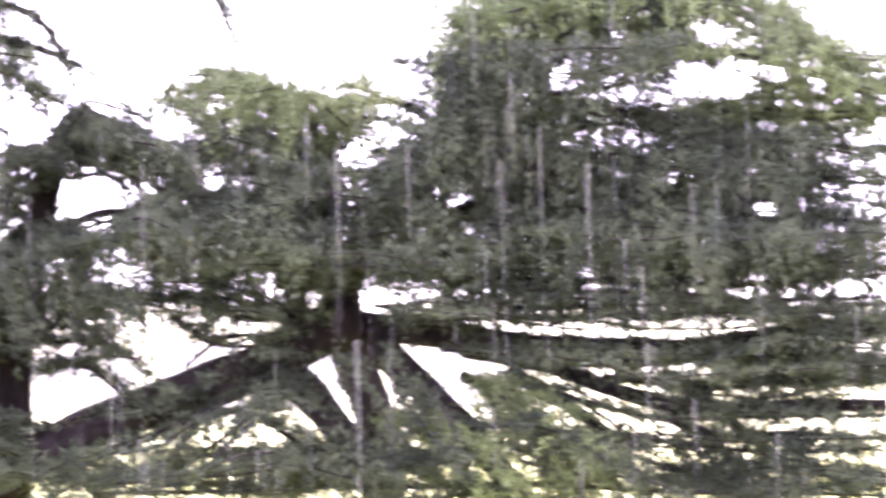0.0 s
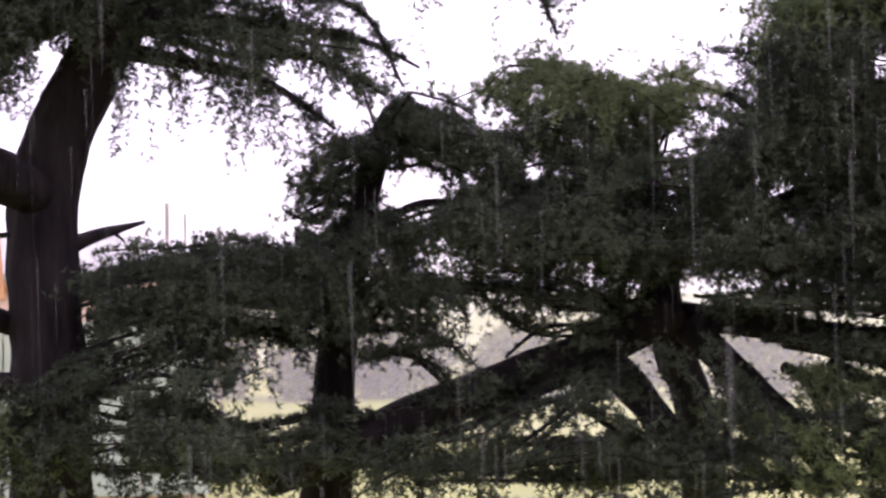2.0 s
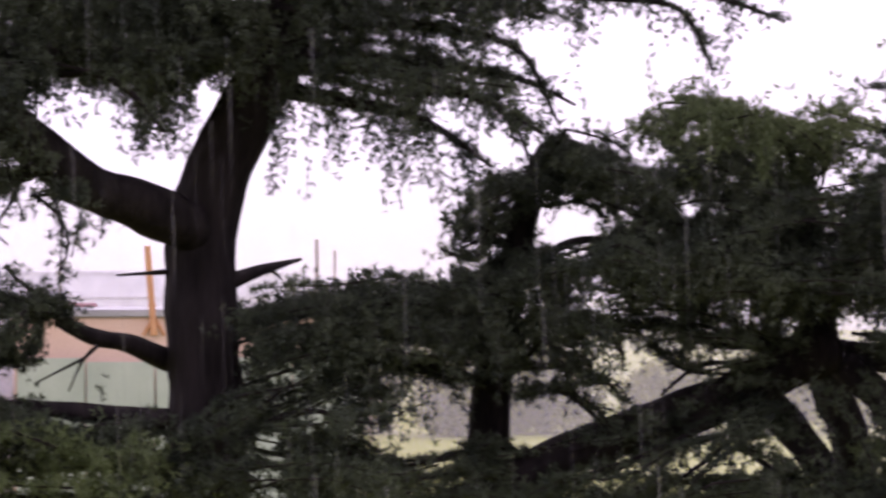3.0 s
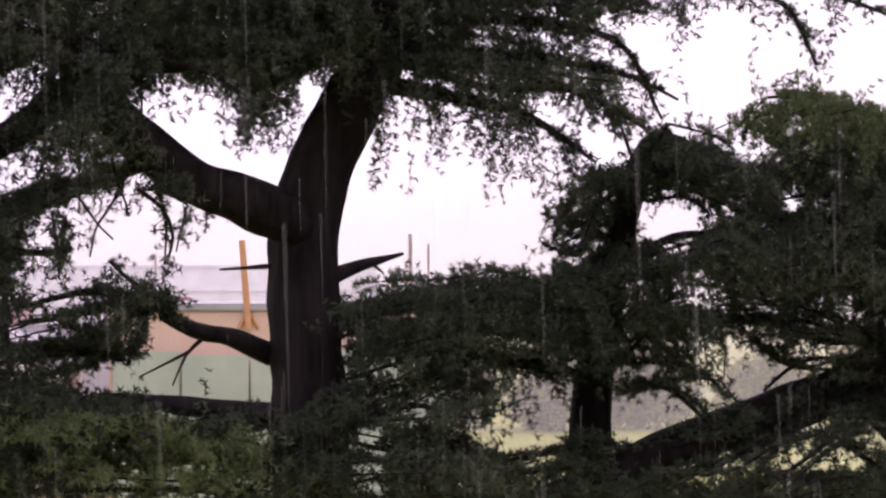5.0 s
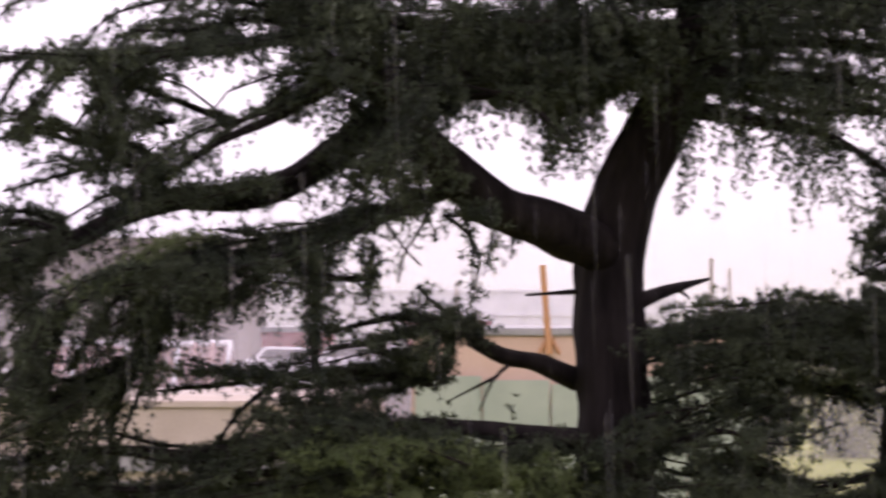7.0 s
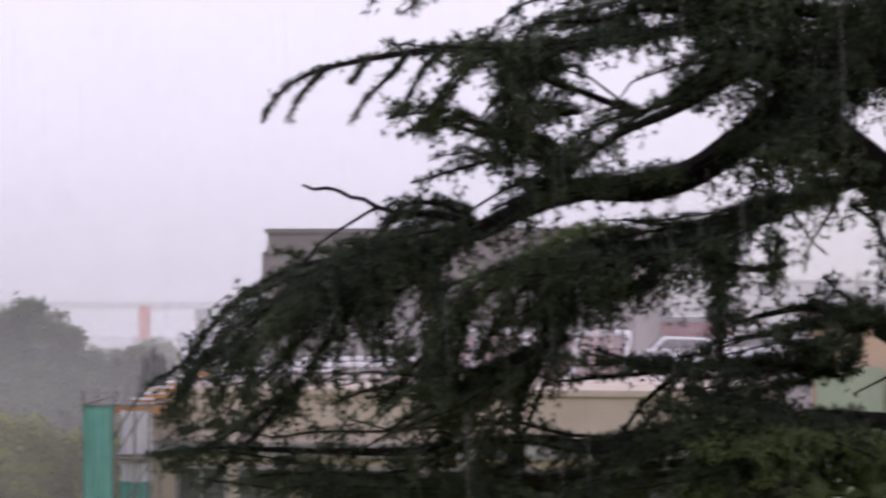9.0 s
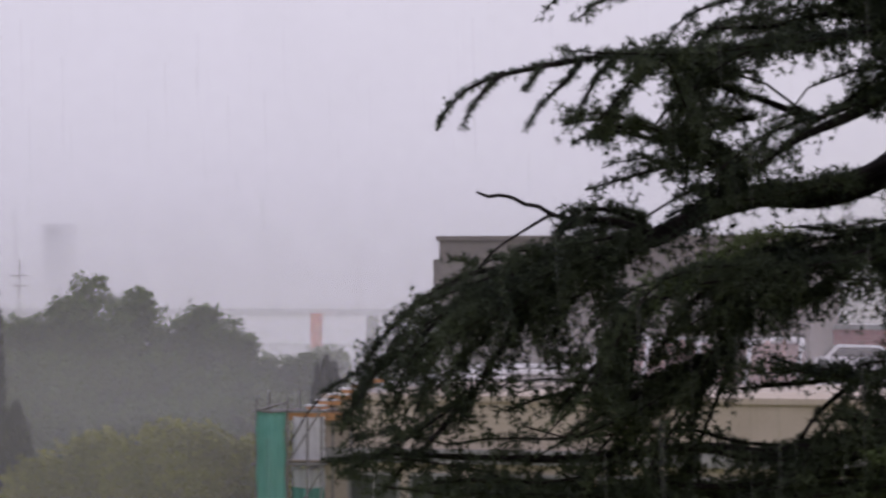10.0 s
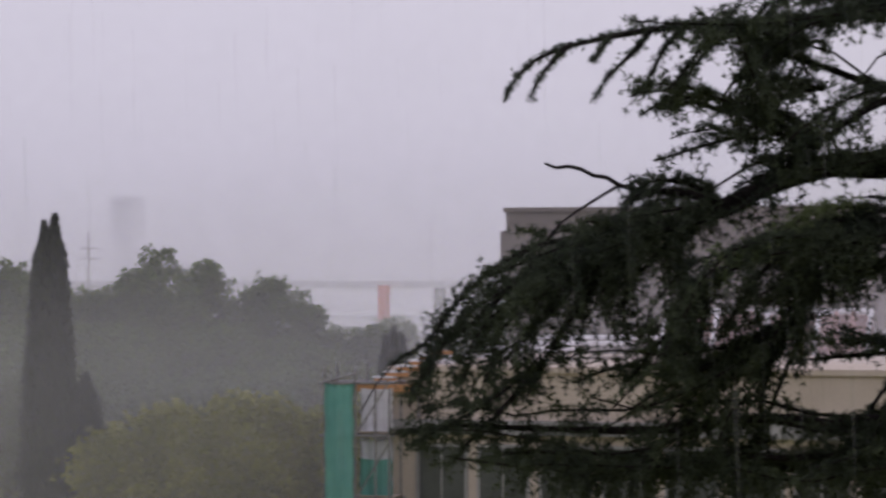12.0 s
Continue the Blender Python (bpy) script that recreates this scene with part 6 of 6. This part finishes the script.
def hanging_net(x0, x1, y, z0, z1, mat, name, label, seed):
    bm = bmesh.new()
    nx, nz = 14, 40
    rows = [[bm.verts.new((x0 + (x1 - x0) * i / nx + 0.02 * math.sin(j * 0.8 + seed) * (1 if i in (0, nx) else 0),
                           y + 0.05 * noise.noise(Vector((i * 0.35, j * 0.12, seed))) + 0.03 * math.sin(i * 1.4 + j * 0.1),
                           z0 + (z1 - z0) * j / nz + (-0.05 * math.sin(math.pi * i / nx) if j == nz else 0))) for i in range(nx + 1)] for j in range(nz + 1)]
    for j in range(nz):
        for i in range(nx):
            bm.faces.new((rows[j][i], rows[j][i + 1], rows[j + 1][i + 1], rows[j + 1][i]))
    bmesh.ops.solidify(bm, geom=bm.faces[:], thickness=0.01)
    return part(name, bm, mat, scaffold, label, smooth=True)


hanging_net(0.1, 1.04, -0.07, 0.2, 6.75, net_green, "net", "green debris net", 1.0)
hanging_net(1.12, 2.16, 0.45, 5.2, 6.6, sheet_white, "tarpaulin", "white tarpaulin", 2.0)
hanging_net(1.12, 2.16, 0.5, 0.4, 5.0, sheet_white, "tarpaulin", "white tarpaulin", 4.0)
hanging_net(1.12, 2.16, 0.4, 0.4, 4.4, net_green, "net", "green debris net", 3.0)
tagged(scaffold, "steel scaffold with green debris net and white sheeting", "scaffold")
canopy = empty("canopy", (-22.6, 77.2, 6.55))
boxed("fascia", (-1.0, -0.1, -0.1), (0.95, 0.05, 0.13), timber, canopy, "orange timber fascia", bevel=0.01)
boxed("beam", (-1.0, 0.65, -0.12), (0.95, 0.78, 0.1), timber, canopy)
boxed("roof_sheet", (-1.02, -0.14, 0.13), (0.2, 0.9, 0.19), roof_pale, canopy, "white corrugated sheet", bevel=0.01)
for k in range(6):
    x, z = -0.38 + 0.29 * k, 0.19 + 0.17 * k
    boxed("riser", (x, 0.05 + 0.3 * k, z), (x + 0.75, 0.12 + 0.3 * k, z + 0.13), timber, canopy, "orange timber board", bevel=0.01)
    boxed("roof_sheet", (x - 0.05, 0.0 + 0.3 * k, z + 0.13), (x + 0.62, 0.55 + 0.3 * k, z + 0.19), roof_pale, canopy, "white corrugated sheet", bevel=0.01)
for k in range(2):
    part("leg", pole(bmesh.new(), (-0.95 + 1.85 * k, 0.72, -6.55), (-0.95 + 1.85 * k, 0.72, -0.1), 0.04), steel, canopy)
tagged(canopy, "orange timber canopy with white roofing sheets", "canopy")


# ---- woods ----
def crown_tris(g, lobes, count, size):
    """Leaf clumps scattered in and on uneven lobes; lobes: (centre, radii)."""
    share = np.array([r[0] * r[2] for _, r in lobes])
    pick = g.choice(len(lobes), count, p=share / share.sum())
    d = g.normal(size=(count, 3))
    d /= np.linalg.norm(d, axis=1)[:, None]
    c, r = np.array([l[0] for l in lobes])[pick], np.array([l[1] for l in lobes])[pick]
    bump = 1 + 0.38 * np.sin(d[:, :1] * 7 + pick[:, None]) * np.sin(d[:, 2:] * 6 + 2.0 * pick[:, None]) + 0.15 * np.clip(g.normal(size=(count, 1)), -1.6, 1.4)
    p = c + d * r * bump * g.uniform(0.55, 1.05, (count, 1)) ** 0.6
    a, b = g.normal(size=(count, 3)), g.normal(size=(count, 3))
    a, b = a / np.linalg.norm(a, axis=1)[:, None], b / np.linalg.norm(b, axis=1)[:, None]
    s = size * g.uniform(0.5, 1.3, (count, 1))
    one = np.stack([p - a * s, p + a * s, p + b * s], 1)
    two = np.stack([p - b * s, p + b * s * 0.6, p + np.cross(a, b) * s * 1.2], 1)
    return np.concatenate([one, two])


def broadleaf(x, y, height, radius, mat, label, seed, size=0.27, count=4500, trunk_h=0.15, lobe_count=30):
    g = np.random.default_rng(seed)
    t = empty("tree", (x, y, 0))
    part("trunk", tube(glide([(0, 0, 0), (g.normal() * 0.2, 0, height * 0.3), (g.normal() * 0.3, 0, height * 0.75)], 0.5), height * 0.025, height * 0.01, 10, 0.15, 0.1), bark, t, smooth=True)
    lobes = []
    for k in range(lobe_count):
        a, h = g.uniform(0, 6.28), trunk_h + (0.88 - trunk_h) * (k + 0.5) / lobe_count
        w = radius * 0.75 * math.sin(math.pi * (0.22 + 0.7 * (h - trunk_h) / (1.0 - trunk_h))) * g.uniform(0.3, 1)
        c = np.array((math.cos(a) * w, math.sin(a) * w, h * height))
        rr = radius * g.uniform(0.24, 0.5)
        lobes.append((c, np.array((rr, rr, rr * g.uniform(0.65, 0.95)))))
        if k % 2:
            part("limb", tube(glide([(0, 0, h * height * 0.6), tuple(c * (0.5, 0.5, 0.85)), tuple(c)], 0.6), height * 0.008, height * 0.003, 6, 0.1), bark, t)
    for k in range(7):
        rr = radius * g.uniform(0.2, 0.34)
        lobes.append((np.array((g.uniform(-0.4, 0.4) * radius, g.uniform(-0.4, 0.4) * radius, height - rr * g.uniform(0.95, 2.6))), np.array((rr, rr, rr * 0.8))))
    tagged(soup("crown", crown_tris(g, lobes, count, size), mat, t), kind="stuff")
    return tagged(t, label, "tree", "woods")


def cypress(x, y, height, radius, seed, label, tips=((0, 0, 0),)):
    g = np.random.default_rng(seed)
    t = empty("cypress", (x, y, 0))
    part("trunk", tube([Vector((0, 0, height * 0.85 * k / 12)) for k in range(13)], 0.2, 0.04, 8, 0.1, 0.1), bark, t)
    tris = []
    for dx, dy, cut in tips:
        n = 9000
        top = height - cut
        h = g.uniform(0, 1, n) ** 0.85
        w = radius * np.minimum(1.0, 0.2 + 0.95 * (1 - h) ** 0.8) * np.clip((1 - h) * 9, 0.12, 1) * (1 + 0.12 * np.sin(h * 46 + 3 * g.normal(size=n)))
        a = g.uniform(0, 2 * np.pi, n)
        r = w * g.uniform(0.3, 1, n) ** 0.5
        p = np.stack([dx * h + np.cos(a) * r, dy * h + np.sin(a) * r, 0.5 + h * (top - 0.7)], 1)
        up = np.stack([np.cos(a) * 0.2, np.sin(a) * 0.2, np.ones(n)], 1) * g.uniform(0.15, 0.4, (n, 1))
        s = g.normal(size=(n, 3)) * 0.07
        tris.append(np.stack([p - s, p + s, p + up], 1))
    tagged(soup("crown", np.concatenate(tris), leaf_cypress, t), kind="stuff")
    return tagged(t, label, "tree", "cypresses")


cypress(-37.2, 84.4, 12.3, 1.05, 3, "tall narrow dark cypress above the woods", ((0.16, 0, 0), (-0.29, 0.1, 0.25), (-0.02, 0.1, 1.0)))
cypress(-36.1, 85.0, 6.6, 1.0, 4, "shorter dark cypress beside the tall one")
WOODS = ((-49.2, 107.3, 11.11, 2.0), (-51.0, 106.4, 11.29, 2.6), (-46.5, 109.6, 10.01, 1.7), (-45.0, 111.3, 10.86, 1.7), (-50.8, 130.5, 11.94, 1.7), (-42.4, 111.2, 9.85, 1.8), (-41.8, 113.6, 11.06, 1.7),
         (-41.1, 116.0, 9.84, 1.5), (-39.0, 115.6, 10.28, 1.7), (-37.5, 115.1, 8.9, 1.2), (-52.9, 104.4, 11.15, 3.5), (-54.6, 102.4, 11.14, 4.0), (-45.8, 102.2, 8.86, 2.6), (-41.9, 101.7, 8.39, 2.6),
         (-39.7, 104.8, 8.11, 2.6), (-37.6, 107.7, 8.08, 2.4), (-36.5, 110.1, 7.53, 1.8), (-36.5, 116.4, 7.73, 1.0), (-34.9, 116.9, 7.95, 1.1), (-39.7, 91.8, 6.76, 3.0), (-36.5, 92.0, 6.57, 3.0),
         (-34.0, 94.1, 6.76, 3.0), (-33.2, 98.6, 6.63, 2.4), (-31.2, 99.2, 6.63, 2.2), (-40.9, 89.1, 7.26, 3.0), (-31.9, 105.3, 6.68, 1.6), (-46.6, 94.1, 8.47, 4.0))
for k, (x, y, h, r) in enumerate(WOODS):
    broadleaf(x, y, h, 1.3 * r, leaf_dark, "round-crowned dark green tree in the misty woods", 40 + k, size=0.17, count=4200, lobe_count=26)
for k, (x, y, h, r) in enumerate(((-47.0, 150, 7.3, 3.5), (-43.5, 152, 7.6, 2.6), (-39.5, 154, 7.9, 2.8), (-35.5, 152, 8.2, 2.8), (-26.5, 153, 8.0, 2.4))):
    broadleaf(x, y, h, r, leaf_dark, "distant tree blurred by the rain", 140 + k, size=0.24, count=3500)
cypress(-25.0, 86.5, 8.25, 0.5, 60, "small dark oval tree beyond the scaffold", ((0, 0, 0), (0.3, 0, 0.25), (-0.3, 0, 0.3)))
for k, (x, y, h, r) in enumerate(((-30.0, 85.5, 6.0, 2.7), (-32.9, 84.7, 5.7, 2.6), (-27.6, 87, 5.6, 2.4), (-34.6, 84.5, 4.6, 2.2), (-30.8, 84.2, 5.2, 3.0))):
    broadleaf(x, y, h, r, leaf_yellow, "yellow-green leafy tree in front of the woods", 80 + k, size=0.15, count=6500, trunk_h=0.2)
for k, (x, y, h, r) in enumerate(((26.0, 175, 5.2, 3.6), (33.0, 178, 5.7, 4.2), (41.0, 172, 5.0, 4.0), (49.0, 176, 5.8, 4.5), (58.0, 172, 5.4, 4.5), (20.0, 180, 5.5, 3.6))):
    broadleaf(x, y, h, r, leaf_yellow, "pale green tree at the far edge of the meadow", 180 + k, size=0.3, count=4500)

# ---- far off: bridge, tower, mast ----
bridge = empty("bridge", (-257, 600, 0))
boxed("deck", (-230, -5, 7.9), (230, 5, 9.6), roof_pale, bridge, bevel=0.1)
for k in range(12):
    boxed("pier", (-225 + 40 * k, -3, 0), (-223.4 + 40 * k, 3, 7.9), concrete, bridge, bevel=0.1)
boxed("tower_pier", (82.6, -9, 0), (84.6, -5.2, 8.5), red_paint, bridge, "red painted pier", bevel=0.1)
tagged(bridge, "long low bridge with a red pier over the water", "bridge")
highrise = building("tower_block", (-392, 950, 0), (-382, 962, 43), roof_pale, "pale high-rise almost lost in the mist", [(-390 + 2.0 * k, 8 + 3.2 * j, 1.2, 1.6) for k in range(4) for j in range(11)])
mast = empty("mast", (-77.9, 184.2, 0))
part("shaft", pole(bmesh.new(), (0, 0, 0), (0, 0, 13.7), 0.05), steel, mast)
for z in (11.6, 12.4):
    part("crossarm", pole(bmesh.new(), (-0.7, 0, z), (0.7, 0, z), 0.04), steel, mast)
tagged(mast, "thin steel mast with two crossarms above the woods", "mast")


# ---- haze of the rain mist, put into pale sheets that stand at several distances ----
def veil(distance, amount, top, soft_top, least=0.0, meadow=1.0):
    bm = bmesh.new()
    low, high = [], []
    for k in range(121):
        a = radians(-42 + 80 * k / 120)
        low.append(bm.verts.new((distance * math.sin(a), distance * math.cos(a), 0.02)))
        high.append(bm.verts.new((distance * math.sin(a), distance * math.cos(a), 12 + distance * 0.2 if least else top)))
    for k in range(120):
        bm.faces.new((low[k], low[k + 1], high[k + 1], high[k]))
    v = part("haze_sheet", bm, haze_material("haze_sheet", amount, top, soft_top, least, meadow))
    return tagged(v, "thin grey sheet standing in for the haze of rain and mist", "mist", kind="stuff")


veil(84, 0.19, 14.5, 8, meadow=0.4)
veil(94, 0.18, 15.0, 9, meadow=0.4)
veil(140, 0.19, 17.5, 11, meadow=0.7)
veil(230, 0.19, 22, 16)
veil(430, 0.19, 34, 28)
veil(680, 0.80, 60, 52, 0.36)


# ---- rain close by: single streaks of falling drops ----
def rain(count, near, far, widest, longest, seed):
    g = np.random.default_rng(seed)
    n = count
    dist, a = g.uniform(near, far, n), g.uniform(radians(-28), radians(30), n)
    z = 10 + dist * g.uniform(-0.11, 0.15, n)
    p = np.stack([dist * np.sin(a), dist * np.cos(a), z], 1)
    long, wide = g.uniform(0.3, 1.0, n)[:, None] * longest, g.uniform(0.4, 1.0, n)[:, None] * widest
    side = np.stack([np.cos(a), -np.sin(a), np.zeros(n)], 1)
    down = np.array((0.03, 0, -1.0)) * long
    return np.stack([p - side * wide, p + side * wide, p + down], 1)


streaks = np.concatenate([rain(700, 3.0, 11.0, 0.0013, 0.3, 77), rain(170, 2.0, 5.0, 0.0032, 0.22, 78)])
tagged(soup("rain", streaks, rain_mat), "thin pale streaks of falling rain", "rain", kind="stuff")
